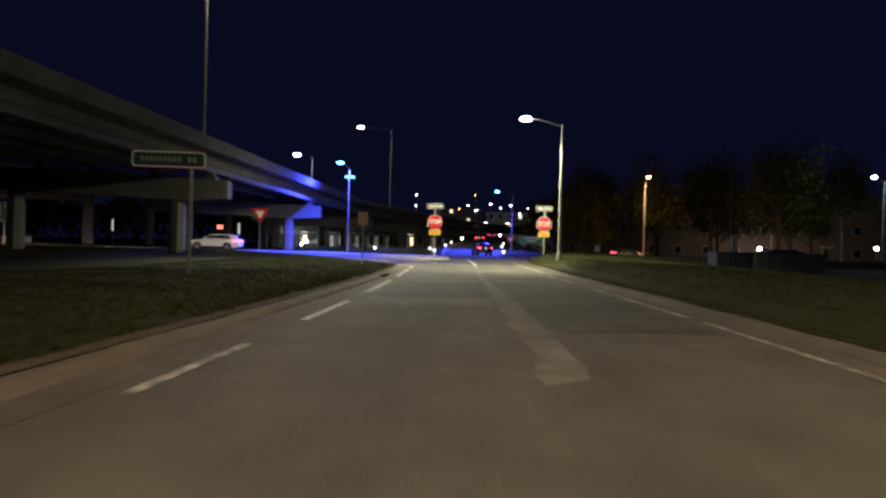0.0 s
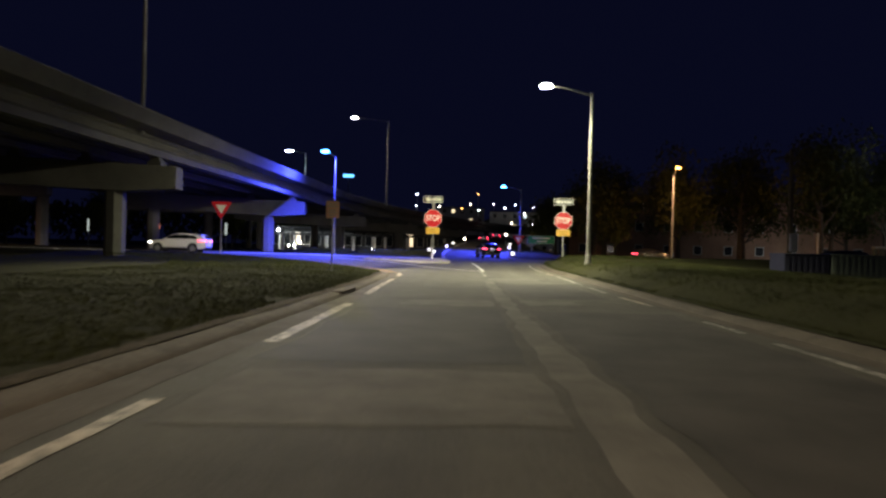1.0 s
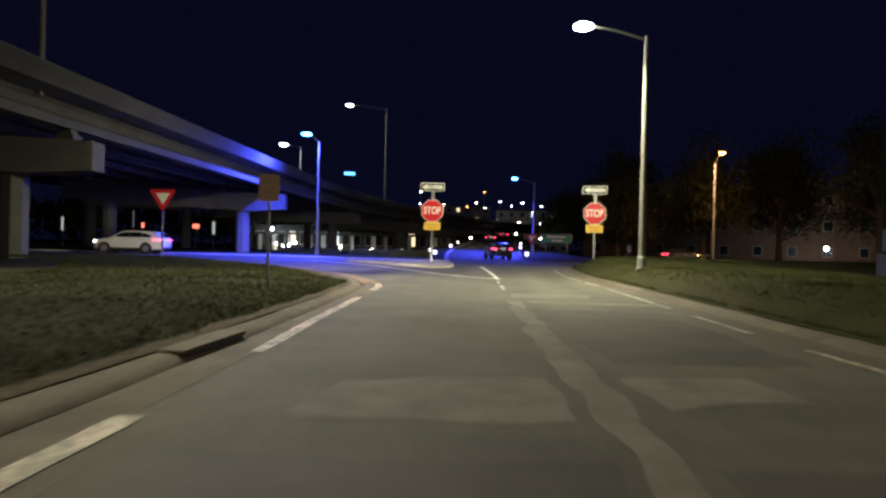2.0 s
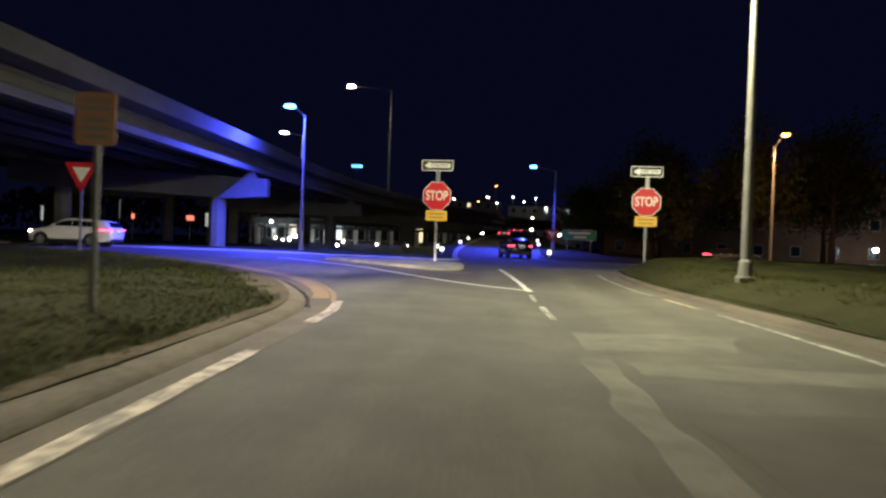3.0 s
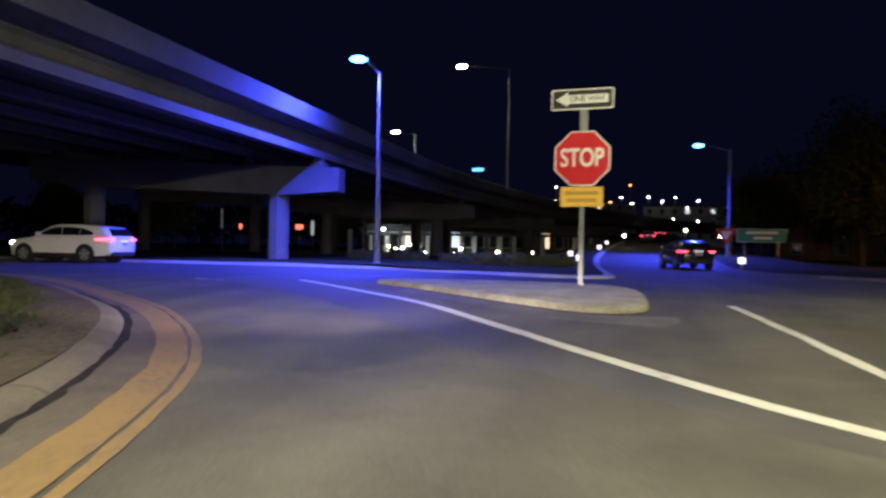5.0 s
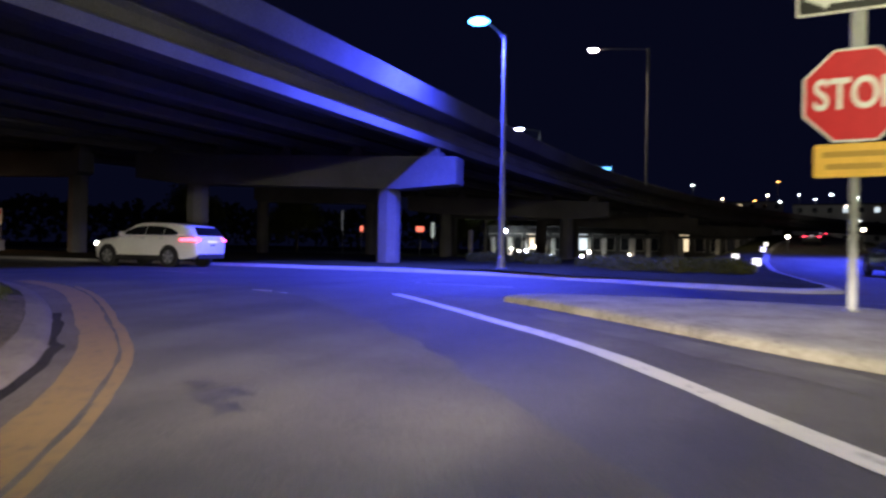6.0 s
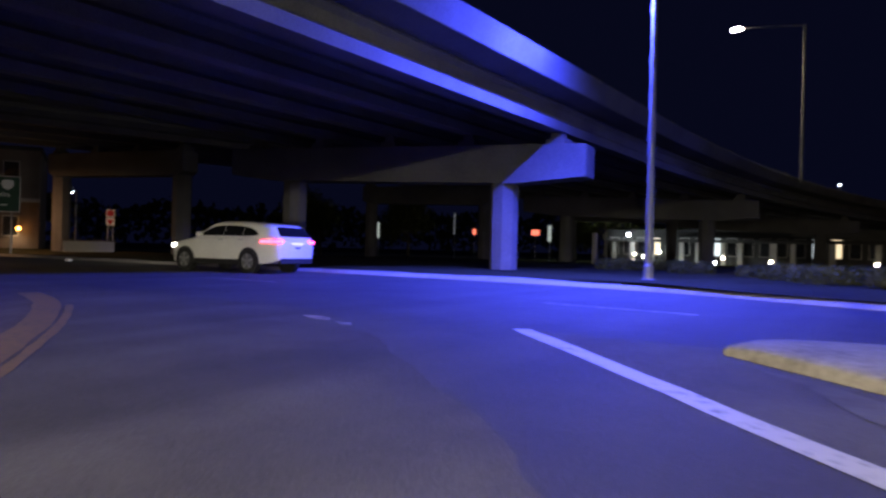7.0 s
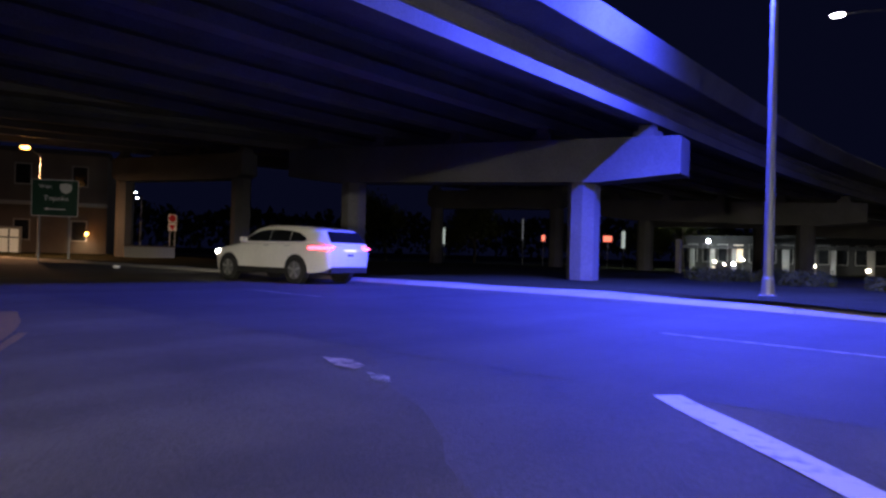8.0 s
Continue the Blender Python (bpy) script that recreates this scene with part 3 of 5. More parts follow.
# a drain mouth in the kerb; a solid black block gives the opening its shade
drain = thing("kerb_drain", (-2.2, 22.9, -0.34), "dark drain opening with a concrete lip in the kerb", "drain", kind="structure")
bm = bmesh.new()
box(bm, (0.42, 1.7, 0.05), (-0.26, 0, 0.085), bevel=0.012)
part("lip", bm, KERB_CONCRETE, drain)
bm = bmesh.new()
box(bm, (0.1, 1.5, 0.07), (-0.10, 0, 0.025))
part("mouth", bm, TRIM_BLACK, drain)

# ---- overpasses ----
def overpass(name, axis, half, bottom, bents, skew, reach, stand, over, bank, label, y0, y1, count):
    """A girder bridge on hammerhead bents. axis(y): its middle; half: to the outer face of its edge girders; skew: how far a bent
    runs off square, in y for each metre of x; reach: half a cap's length; stand: from the middle to a column; over: the deck's
    overhang past the girders; bank: its rise for each metre towards -x, from the +x edge."""
    ob = thing(name, (0, 0, 0), label, "overpass", kind="structure")
    ys = [y0 + (y1 - y0) * k / 58 for k in range(59)]

    def lift(x):
        return bank * (half - x)

    def sweep(pname, prof, material=BRIDGE_CONCRETE):
        v, m = [], len(prof)
        for y in ys:
            v += [(axis(y) + x, y, bottom(y) + lift(x) + z) for x, z in prof]
        f = [(i * m + j, i * m + (j + 1) % m, (i + 1) * m + (j + 1) % m, (i + 1) * m + j) for i in range(len(ys) - 1) for j in range(m)]
        f += [tuple(range(m)), tuple((len(ys) - 1) * m + j for j in range(m))]
        return raw(pname, v, f, material, ob)

    mids = [half - 0.33 - (2 * half - 0.66) * k / (count - 1) for k in range(count)]
    for c in mids:
        sweep("girder", [(c - 0.33, 0), (c + 0.33, 0), (c + 0.33, 0.36), (c + 0.10, 0.54), (c + 0.10, 0.86), (c + 0.25, 1.0), (c + 0.25, 1.1), (c - 0.25, 1.1), (c - 0.25, 1.0), (c - 0.10, 0.86), (c - 0.10, 0.54), (c - 0.33, 0.36)])
    r, l = half + over, -half - over
    sweep("deck", [(l, 1.22), (l + over * 0.7, 1.1), (0, 1.105), (r - over * 0.7, 1.1), (r, 1.22), (r, 1.38), (l, 1.38)])
    for e, s in ((r, 1), (l, -1)):
        sweep("parapet", [(e + 0.02 * s, 1.22), (e + 0.05 * s, 1.24), (e + 0.31 * s, 1.93), (e + 0.28 * s, 1.97), (e + 0.08 * s, 1.97), (e - 0.08 * s, 1.6), (e - 0.24 * s, 1.381), (e + 0.004 * s, 1.381), (e + 0.004 * s, 1.22)])
    length = math.hypot(1, skew)
    for y in bents:
        cx = axis(y)
        deep = 1.25
        nx, ny = -skew / length * deep / 2, 1 / length * deep / 2

        def top(x):
            return bottom(y) + lift(x) - 0.50
        out = reach - stand
        prof = [(reach, 0.0), (reach, -1.28), (reach - out * 0.80, -1.56), (-reach + out * 0.80, -1.56), (-reach, -1.30), (-reach, 0.0)]
        bm = bmesh.new()
        vs = [bm.verts.new((cx + x + s * nx, y + skew * x + s * ny, top(x) + z)) for s in (-1, 1) for x, z in prof]
        m = len(prof)
        bm.faces.new(vs[:m])
        bm.faces.new(vs[m:])
        for j in range(m):
            bm.faces.new((vs[j], vs[(j + 1) % m], vs[m + (j + 1) % m], vs[m + j]))
        bmesh.ops.bevel(bm, geom=list(bm.edges), offset=0.03, segments=1, affect="EDGES")
        part("pier_cap", bm, BRIDGE_CONCRETE, ob)
        for c in mids:
            bm = bmesh.new()
            box(bm, (0.80, 0.72, 0.26), (cx + c, y + skew * c, top(c) + 0.12), bevel=0.012)
            box(bm, (0.48, 0.50, 0.27), (cx + c, y + skew * c, top(c) + 0.37), bevel=0.01)
            part("bearing_block", bm, BRIDGE_CONCRETE, ob)
        for c in (stand, -stand):
            x, yy = cx + c, y + skew * c
            bm = bmesh.new()
            tube(bm, [(x, yy, -0.7), (x, yy, top(c) - 1.50)], [0.58, 0.58], 8)
            bmesh.ops.rotate(bm, cent=(x, yy, 0), matrix=Matrix.Rotation(radians(22.5), 3, "Z"), verts=bm.verts)
            part("pier", bm, BRIDGE_CONCRETE, ob)
    return ob


overpass("overpass", lambda y: -25.5 + max(0.0, y - 80) ** 2 / 434, 8.0, lambda y: 5.57 - 0.003 * (y - 60), [15.4, 43.6, 71.5, 100.6, 129, 157], 0.13, 8.95, 5.42, 1.03, 0.034,
         "grey concrete highway overpass on hammerhead piers", -60, 230, 5)
overpass("overpass", lambda y: -49.4 + 0.295 * (y - 72.5), 6.1, lambda y: 7.05 - 0.012 * max(0.0, y - 72.5), [20, 46.5, 72.5, 97.0, 124], 0.16, 6.25, 5.6, 0.7, 0.02,
         "narrower grey concrete ramp bridge on paired piers", -60, 170, 4)


# ---- street lamps ----
def street_lamp(place, head, colour_lens, label, material=POLE_PAINT, foot=0.11, arm_rise=0.35, lens=0.40, base=True):
    """A tapered pole with a curved arm; head is the lantern's place from the foot."""
    ob = thing("street_lamp", place, label, "street lamp", "street lamps")
    hx, hy, hz = head
    top = hz - arm_rise
    bm = bmesh.new()
    tube(bm, [(0, 0, 0), (0, 0, top * 0.5), (0, 0, top)], [foot, foot * 0.82, foot * 0.62], 14)
    part("pole", bm, material, ob, smooth=True)
    bm = bmesh.new()
    run = [(hx * u, hy * u, top - 0.15 + (arm_rise + 0.15) * math.sin(u * math.pi / 2)) for u in (0, 0.08, 0.2, 0.4, 0.65, 0.92)]
    tube(bm, run, [0.05, 0.048, 0.045, 0.042, 0.04, 0.035], 10)
    part("arm", bm, material, ob, smooth=True)
    turn = math.degrees(math.atan2(hy, hx))
    bm = bmesh.new()
    box(bm, (0.74, 0.32, 0.13), (hx, hy, hz + 0.06), (0, 0, turn), bevel=0.05)
    part("lantern", bm, LAMP_GREY, ob)
    bm = bmesh.new()
    bmesh.ops.create_uvsphere(bm, u_segments=14, v_segments=8, radius=1, matrix=pose(hx, hy, hz - 0.01, 0, 0, turn) @ Matrix.Diagonal((lens, lens * 0.62, 0.15, 1)))
    part("lens", bm, colour_lens, ob, "glowing lens", smooth=True)
    if base:
        bm = bmesh.new()
        box(bm, (foot * 3.0, foot * 3.0, 0.30), (0, 0, -0.10), bevel=0.03)
        tube(bm, [(0, 0, 0.04), (0, 0, 0.10), (0, 0, 0.42), (0, 0, 0.50)], [foot * 1.45, foot * 1.4, foot * 1.2, foot * 0.9], 12)
        part("base", bm, material, ob)
    return ob


street_lamp((6.43, 42.05, 0.20), (-2.38, -0.05, 9.16), G_WHITE, "tall pale lamp post with a greenish white lantern", foot=0.13, lens=0.36)
street_lamp((7.3, -1.2, -0.1), (-2.4, 0.0, 9.35), G_WARM, "tall pale lamp post with a warm lantern", foot=0.15, lens=0.36)
street_lamp((-12.44, 67.34, 0.05), (-0.91, -0.37, 9.2), G_BLUE, "tall lamp post with a failing blue lantern", material=LAMP_GREY, foot=0.115, arm_rise=0.5)
street_lamp((5.5, 91.4, level(5.5, 91.4) + 0.05), (-2.17, 0.1, 8.15), G_BLUE, "lamp post with a blue lantern beside the far road", material=LAMP_GREY, foot=0.13, lens=0.36)
street_lamp((19.35, 74.36, -0.3), (-0.26, -2.55, 9.22), G_SODIUM, "lamp post with an orange sodium lantern", LAMP_GREY, foot=0.11)
street_lamp((-13.95, 110.3, 7.05), (-5.2, -0.1, 13.35), G_WARM, "very tall lamp post standing on the overpass parapet", LAMP_GREY, foot=0.13, base=False, lens=0.5)
street_lamp((-17.4, 42.0, 6.55), (3.9, -0.1, 12.75), G_WARM, "very tall lamp post standing on the overpass parapet", LAMP_GREY, foot=0.13, base=False, lens=0.5)
street_lamp((-38.6, 155.4, 8.0), (-3.5, -0.4, 13.4), G_COOL, "tall lamp post with a white lantern beyond the overpass", GALVANISED, foot=0.16, base=False, lens=0.8)
street_lamp((-54.3, 66.0, 0.1), (0.3, -1.0, 6.55), G_SODIUM, "lamp post with an orange sodium lantern", LAMP_GREY, foot=0.08, lens=0.32)
street_lamp((46.5, 77, -0.3), (-1.6, -0.9, 10.2), G_COOL, "distant lamp post with a white lantern", GALVANISED, foot=0.1, lens=0.35)

twin = thing("twin_lamp", (-61.75, 76.05, 0.0), "slim post with two small white floodlights", "street lamp", "street lamps")
bm = bmesh.new()
tube(bm, [(0, 0, -0.3), (0, 0, 4.9)], [0.07, 0.05], 10)
part("pole", bm, GALVANISED, twin)
for dx, dz in ((-0.62, 5.15), (-0.3, 4.7)):
    bm = bmesh.new()
    box(bm, (0.40, 0.2, 0.16), (dx, -0.1, dz), bevel=0.03)
    head = part("floodlight", bm, LAMP_GREY, twin)
    bm = bmesh.new()
    box(bm, (0.34, 0.03, 0.11), (dx, -0.215, dz), bevel=0.01)
    part("lens", bm, G_FAR_COOL, head, "glowing lens")


# ---- road signs ----
def post(parent, z0, z1, r=0.04, x=0.0, y=0.05):
    bm = bmesh.new()
    box(bm, (r * 2, r * 1.3, z1 - z0), (x, y, (z0 + z1) / 2), bevel=0.006)
    return part("post", bm, GALVANISED, parent)


def stop_assembly(place, centre, turn, label):
    ob = thing("stop_sign", place, label, "stop sign", "stop signs", turn=turn)
    post(ob, -0.3, centre + 1.12, 0.05)
    bm = bmesh.new()
    box(bm, (0.17, 0.05, 0.62), (0.02, 0.03, centre + 0.86), bevel=0.006)
    part("bracket", bm, GALVANISED, ob)
    bm = bmesh.new()
    tube(bm, [(0, 0.05, -0.02), (0, 0.05, 0.05)], [0.11, 0.08], 10)
    part("foot", bm, GALVANISED, ob)
    R = 0.61 / math.cos(math.pi / 8)
    bm = bmesh.new()
    plate(bm, ngon(R, 8, math.pi / 8), 0.012, pose(0, -0.012, centre))
    face = part("stop_plate", bm, SIGN_WHITE, ob, "white-bordered octagon")
    bm = bmesh.new()
    plate(bm, ngon(R - 0.032, 8, math.pi / 8), 0.004, pose(0, -0.017, centre))
    part("red_field", bm, SIGN_RED, face)
    lettering("stop_letters", "STOP", 0.40, SIGN_WHITE, face, (0, -0.021, centre), 0.96, 0.012)
    bm = bmesh.new()
    plate(bm, round_rect(0.94, 0.44, 0.04), 0.01, pose(0.0, -0.012, centre - 0.85))
    panel = part("notice_plate", bm, SIGN_AMBER, ob, "yellow notice plate")
    for w, z in ((0.74, 0.08), (0.66, -0.08)):
        bm = bmesh.new()
        plate(bm, round_rect(w, 0.075, 0.02), 0.003, pose(0.0, -0.016, centre - 0.85 + z))
        part("text_bar", bm, surface("faded_lettering", (0.42, 0.24, 0.04), (0.5, 0.3, 0.05), 0.6), panel)
    bm = bmesh.new()
    plate(bm, round_rect(1.37, 0.46, 0.05), 0.012, pose(-0.02, -0.012, centre + 1.32))
    way = part("one_way_plate", bm, SIGN_WHITE, ob, "white-bordered direction plate")
    bm = bmesh.new()
    plate(bm, round_rect(1.31, 0.40, 0.04), 0.004, pose(-0.02, -0.017, centre + 1.32))
    part("black_field", bm, SIGN_BLACK, way)
    bm = bmesh.new()
    plate(bm, [(-0.58, 0), (-0.31, 0.165), (-0.31, 0.095), (0.57, 0.095), (0.57, -0.095), (-0.31, -0.095), (-0.31, -0.165)], 0.004, pose(-0.02, -0.022, centre + 1.32))
    part("arrow", bm, SIGN_WHITE, way, "white arrow")
    lettering("one_way_letters", "ONE WAY", 0.115, SIGN_BLACK, way, (0.10, -0.027, centre + 1.32), 0.78, 0.002)
    return ob


stop_assembly((-2.53, 53.73, 0.03), 2.84, -4, "red stop sign with yellow notice and one-way arrow on island")
stop_assembly((6.55, 54.69, 0.08), 2.86, -3, "red stop sign with yellow notice and one-way arrow on grass")


def yield_plate(ob, centre, wide, y=-0.012):
    R = wide / math.sqrt(3)
    outline = ngon(R, 3, -math.pi / 2)
    bm = bmesh.new()
    plate(bm, outline, 0.012, pose(0, y, centre))
    bmesh.ops.bevel(bm, geom=[e for e in bm.edges if abs(e.verts[0].co.y - e.verts[1].co.y) > 0.005], offset=0.05, segments=3, affect="EDGES")
    face = part("yield_plate", bm, SIGN_RED, ob, "red-bordered triangle")
    bm = bmesh.new()
    plate(bm, ngon(R * 0.52, 3, -math.pi / 2), 0.004, pose(0, y - 0.005, centre))
    part("white_field", bm, SIGN_WHITE, face)


give = thing("yield_sign", (-15.8, 49.23, -0.1), "red and white triangular yield sign on the verge", "yield sign", "yield signs", turn=5)
post(give, -0.3, 3.5, 0.045)
yield_plate(give, 3.16, 1.34)
give = thing("yield_sign", (5.3, 91.2, level(5.3, 91.2) + 0.05), "red and white triangular yield sign beside a lamp post", "yield sign", "yield signs", turn=-4)
post(give, -0.3, 2.1, 0.045)
yield_plate(give, 1.65, 1.45)


def guide_sign(name, place, w, h, centre, posts, turn, label, bars, field=SIGN_GREEN, words=(), ink=SIGN_WHITE):
    ob = thing(name, place, label, "sign", turn=turn)
    for x in posts:
        post(ob, -0.4, centre + h / 2 - 0.05, 0.045, x, 0.05)
    bm = bmesh.new()
    plate(bm, round_rect(w, h, 0.09), 0.015, pose(0, -0.015, centre))
    face = part("sign_plate", bm, SIGN_WHITE, ob, "pale-bordered plate")
    bm = bmesh.new()
    plate(bm, round_rect(w - 0.07, h - 0.07, 0.07), 0.004, pose(0, -0.02, centre))
    part("sign_field", bm, field, face)
    for x, z, bw, bh in bars:
        bm = bmesh.new()
        plate(bm, round_rect(bw, bh, bh * 0.3), 0.003, pose(x, -0.024, centre + z))
        part("text_bar", bm, ink, face)
    for text, x, z, hh, ww in words:
        lettering("letters", text, hh, SIGN_WHITE, face, (x, -0.024, centre + z), ww)
    return ob


guide_sign("street_name_sign", (-7.4, 15.7, -0.12), 2.0, 0.44, 3.2, [0.6], 8, "dark green street name sign on a steel post",
           [(-0.72 + 0.125 * k, 0, 0.085, 0.17) for k in range(9)] + [(0.56, 0, 0.09, 0.17), (0.70, 0, 0.09, 0.17)], field=SIGN_DARK_GREEN, ink=SIGN_BACK)
guide_sign("guide_sign", (8.42, 95.76, level(8.42, 95.76)), 3.5, 1.05, 1.6, [-1.2, 1.2], -5, "green direction sign with pale lettering",
           [(0.2, 0.22, 1.9, 0.2), (-0.9, 0.22, 0.4, 0.2), (0.1, -0.2, 1.3, 0.2)])
west = guide_sign("guide_sign", (-46.05, 63.85, 0.0), 2.2, 1.9, 3.2, [-0.7, 0.7], 55, "dark green motorway direction sign with a shield and arrow",
                  [], field=SIGN_DARK_GREEN, words=[("West", -0.45, 0.58, 0.20, 0.62), ("Topeka", 0.05, -0.02, 0.25, 1.15)])
bm = bmesh.new()
plate(bm, [(-0.55, 0), (-0.36, 0.09), (-0.36, 0.03), (0.45, 0.03), (0.45, -0.03), (-0.36, -0.03), (-0.36, -0.09)], 0.003, pose(0.05, -0.024, 2.62))
part("arrow", bm, SIGN_WHITE, west)
bm = bmesh.new()
plate(bm, [(-0.26, 0.2), (0, 0.26), (0.26, 0.2), (0.3, -0.02), (0.2, -0.2), (0, -0.3), (-0.2, -0.2), (-0.3, -0.02)], 0.003, pose(0.5, -0.024, 3.72))
part("shield", bm, SIGN_WHITE, west)

notice = thing("notice_sign", (-4.79, 32.24, -0.12), "small peach-coloured rectangular notice sign on a post", "sign", turn=6)
post(notice, -0.3, 2.6, 0.035)
bm = bmesh.new()
plate(bm, round_rect(0.50, 0.66, 0.05), 0.01, pose(0, -0.012, 2.32))
face = part("sign_plate", bm, SIGN_PEACH, notice)
for z, w in ((0.22, 0.34), (0.13, 0.38), (-0.02, 0.3), (-0.12, 0.36), (-0.22, 0.28)):
    bm = bmesh.new()
    plate(bm, round_rect(w, 0.045, 0.012), 0.003, pose(0, -0.016, 2.32 + z))
    part("text_bar", bm, surface("grey_lettering", (0.46, 0.45, 0.43), (0.55, 0.54, 0.52), 0.6), face)

warn = thing("warning_sign", (-53.7, 74.4, -0.1), "red and white warning plates on two posts", "sign", turn=50)
post(warn, -0.3, 3.2, 0.04, -0.17)
post(warn, -0.3, 3.2, 0.04, 0.17)
for z, shape in ((2.95, ngon(0.23, 20)), (2.35, ngon(0.25, 3, -math.pi / 2))):
    bm = bmesh.new()
    plate(bm, round_rect(0.58, 0.56, 0.03), 0.01, pose(0, -0.012, z))
    face = part("sign_plate", bm, SIGN_WHITE, warn)
    bm = bmesh.new()
    plate(bm, shape, 0.003, pose(0, -0.016, z))
    part("red_shape", bm, SIGN_RED, face)

for x, y, z, w, h in ((-57.3, 148.0, 4.4, 1.3, 0.9), (-64.0, 140.0, 4.2, 0.5, 0.9)):
    far_sign = thing("lit_sign", (x, y, -0.4), "small red illuminated sign on a pole far off", "sign", "far red signs", turn=25)
    post(far_sign, -0.3, z + 0.2, 0.05)
    bm = bmesh.new()
    plate(bm, round_rect(w, h, 0.05), 0.08, pose(0, -0.05, z))
    part("sign_box", bm, G_REDSIGN, far_sign)


# ---- cars ----
def car(name, place, turn, length, width, height, paint, label, wheel=0.36, lights=True, tail=True):
    """A car along x with its nose at -x; sections run from nose to tail."""
    ob = thing(name, place, label, "car", "cars", turn=turn)
    L, W, H = length, width, height

    def loft(pname, rows, material, lab="", ex=0.0):
        bm = bmesh.new()
        rings = []
        for u, hw0, z0, hw1, z1, hw2, z2 in rows:
            x = (u - 0.5) * L
            half = [(hw0, z0), (hw0 * 1.03, z0 + (z1 - z0) * 0.3), (hw1, z1), (hw1 * 0.97, z1 + (z2 - z1) * 0.35), (hw2 * 1.02, z1 + (z2 - z1) * 0.8), (hw2 * 0.88, z2)]
            ring = [(x, -a, b) for a, b in half] + [(x, a, b) for a, b in reversed(half)]
            rings.append([bm.verts.new(q) for q in ring])
        for a, b in zip(rings, rings[1:]):
            for k in range(len(a)):
                bm.faces.new((a[k], a[(k + 1) % len(a)], b[(k + 1) % len(b)], b[k]))
        bm.faces.new(rings[0])
        bm.faces.new(rings[-1])
        return part(pname, bm, material, ob, lab, smooth=True)

    w = W / 2
    z0, belt = 0.28, H * 0.67
    loft("body", [(0.0, w * 0.62, 0.36, w * 0.72, 0.62, w * 0.66, 0.78), (0.012, w * 0.76, 0.30, w * 0.84, 0.64, w * 0.76, 0.86), (0.04, w * 0.88, z0, w * 0.94, 0.66, w * 0.84, 0.93), (0.10, w * 0.94, z0, w * 0.99, 0.70, w * 0.89, belt - 0.10), (0.20, w * 0.95, z0, w, 0.74, w * 0.91, belt - 0.03),
                  (0.28, w * 0.95, z0, w, 0.76, w * 0.93, belt + 0.03), (0.55, w * 0.95, z0, w * 0.99, 0.78, w * 0.93, belt + 0.04), (0.78, w * 0.95, z0, w, 0.80, w * 0.93, belt + 0.06), (0.90, w * 0.92, 0.30, w * 0.97, 0.82, w * 0.90, belt + 0.05), (0.965, w * 0.85, 0.36, w * 0.90, 0.82, w * 0.82, belt + 0.02), (0.99, w * 0.78, 0.42, w * 0.84, 0.80, w * 0.76, belt - 0.06), (1.0, w * 0.72, 0.48, w * 0.78, 0.78, w * 0.70, belt - 0.14)], paint)
    loft("roof", [(0.25, w * 0.86, belt - 0.02, w * 0.86, belt + 0.01, w * 0.84, belt + 0.03), (0.33, w * 0.88, belt, w * 0.84, belt + 0.16, w * 0.76, belt + 0.27), (0.40, w * 0.88, belt, w * 0.82, H - 0.20, w * 0.72, H - 0.08), (0.46, w * 0.88, belt, w * 0.80, H - 0.15, w * 0.70, H - 0.02), (0.53, w * 0.88, belt, w * 0.80, H - 0.14, w * 0.70, H), (0.66, w * 0.88, belt, w * 0.80, H - 0.15, w * 0.69, H - 0.01),
                  (0.80, w * 0.87, belt, w * 0.78, H - 0.20, w * 0.67, H - 0.06), (0.90, w * 0.85, belt, w * 0.76, H - 0.26, w * 0.65, H - 0.12), (0.93, w * 0.84, belt, w * 0.76, H - 0.30, w * 0.64, H - 0.16), (0.985, w * 0.80, belt - 0.05, w * 0.78, belt, w * 0.74, belt + 0.02)], paint, "roof and pillars")

    def side_x(u):
        return (u - 0.5) * L
    # side glass narrows to a point behind the rear door
    for s in (-1, 1):
        for outline in (((0.30, 0.0), (0.36, 0.50), (0.42, 0.86), (0.47, 1.0), (0.527, 1.05), (0.527, 0.0)), ((0.534, 0.0), (0.534, 1.05), (0.62, 1.04), (0.70, 0.95), (0.70, 0.0)), ((0.707, 0.0), (0.707, 0.94), (0.77, 0.76), (0.82, 0.42), (0.84, 0.16), (0.82, 0.04))):
            bm = bmesh.new()
            vs = []
            for d in (0.0, 0.012):
                vs.append([bm.verts.new((side_x(u), s * (w * (0.935 - 0.125 * v) + 0.004 + d), belt + 0.06 + (H - 0.22 - belt) * v)) for u, v in outline])
            bm.faces.new(vs[0])
            bm.faces.new(vs[1])
            for k in range(len(outline)):
                j = (k + 1) % len(outline)
                bm.faces.new((vs[0][k], vs[0][j], vs[1][j], vs[1][k]))
            part("side_window", bm, CAR_GLASS, ob, "dark tinted window")
    for u0, z0g, u1, z1g, hw0, hw1, nm in ((0.262, belt + 0.06, 0.395, H - 0.10, 0.80, 0.66, "windscreen"), (0.982, belt + 0.05, 0.937, H - 0.20, 0.70, 0.62, "rear_window")):
        bm = bmesh.new()
        nx = -0.035 if nm == "windscreen" else 0.03
        ring = [(side_x(u0), -hw0 * w, z0g), (side_x(u0), hw0 * w, z0g), (side_x(u1), hw1 * w, z1g), (side_x(u1), -hw1 * w, z1g)]
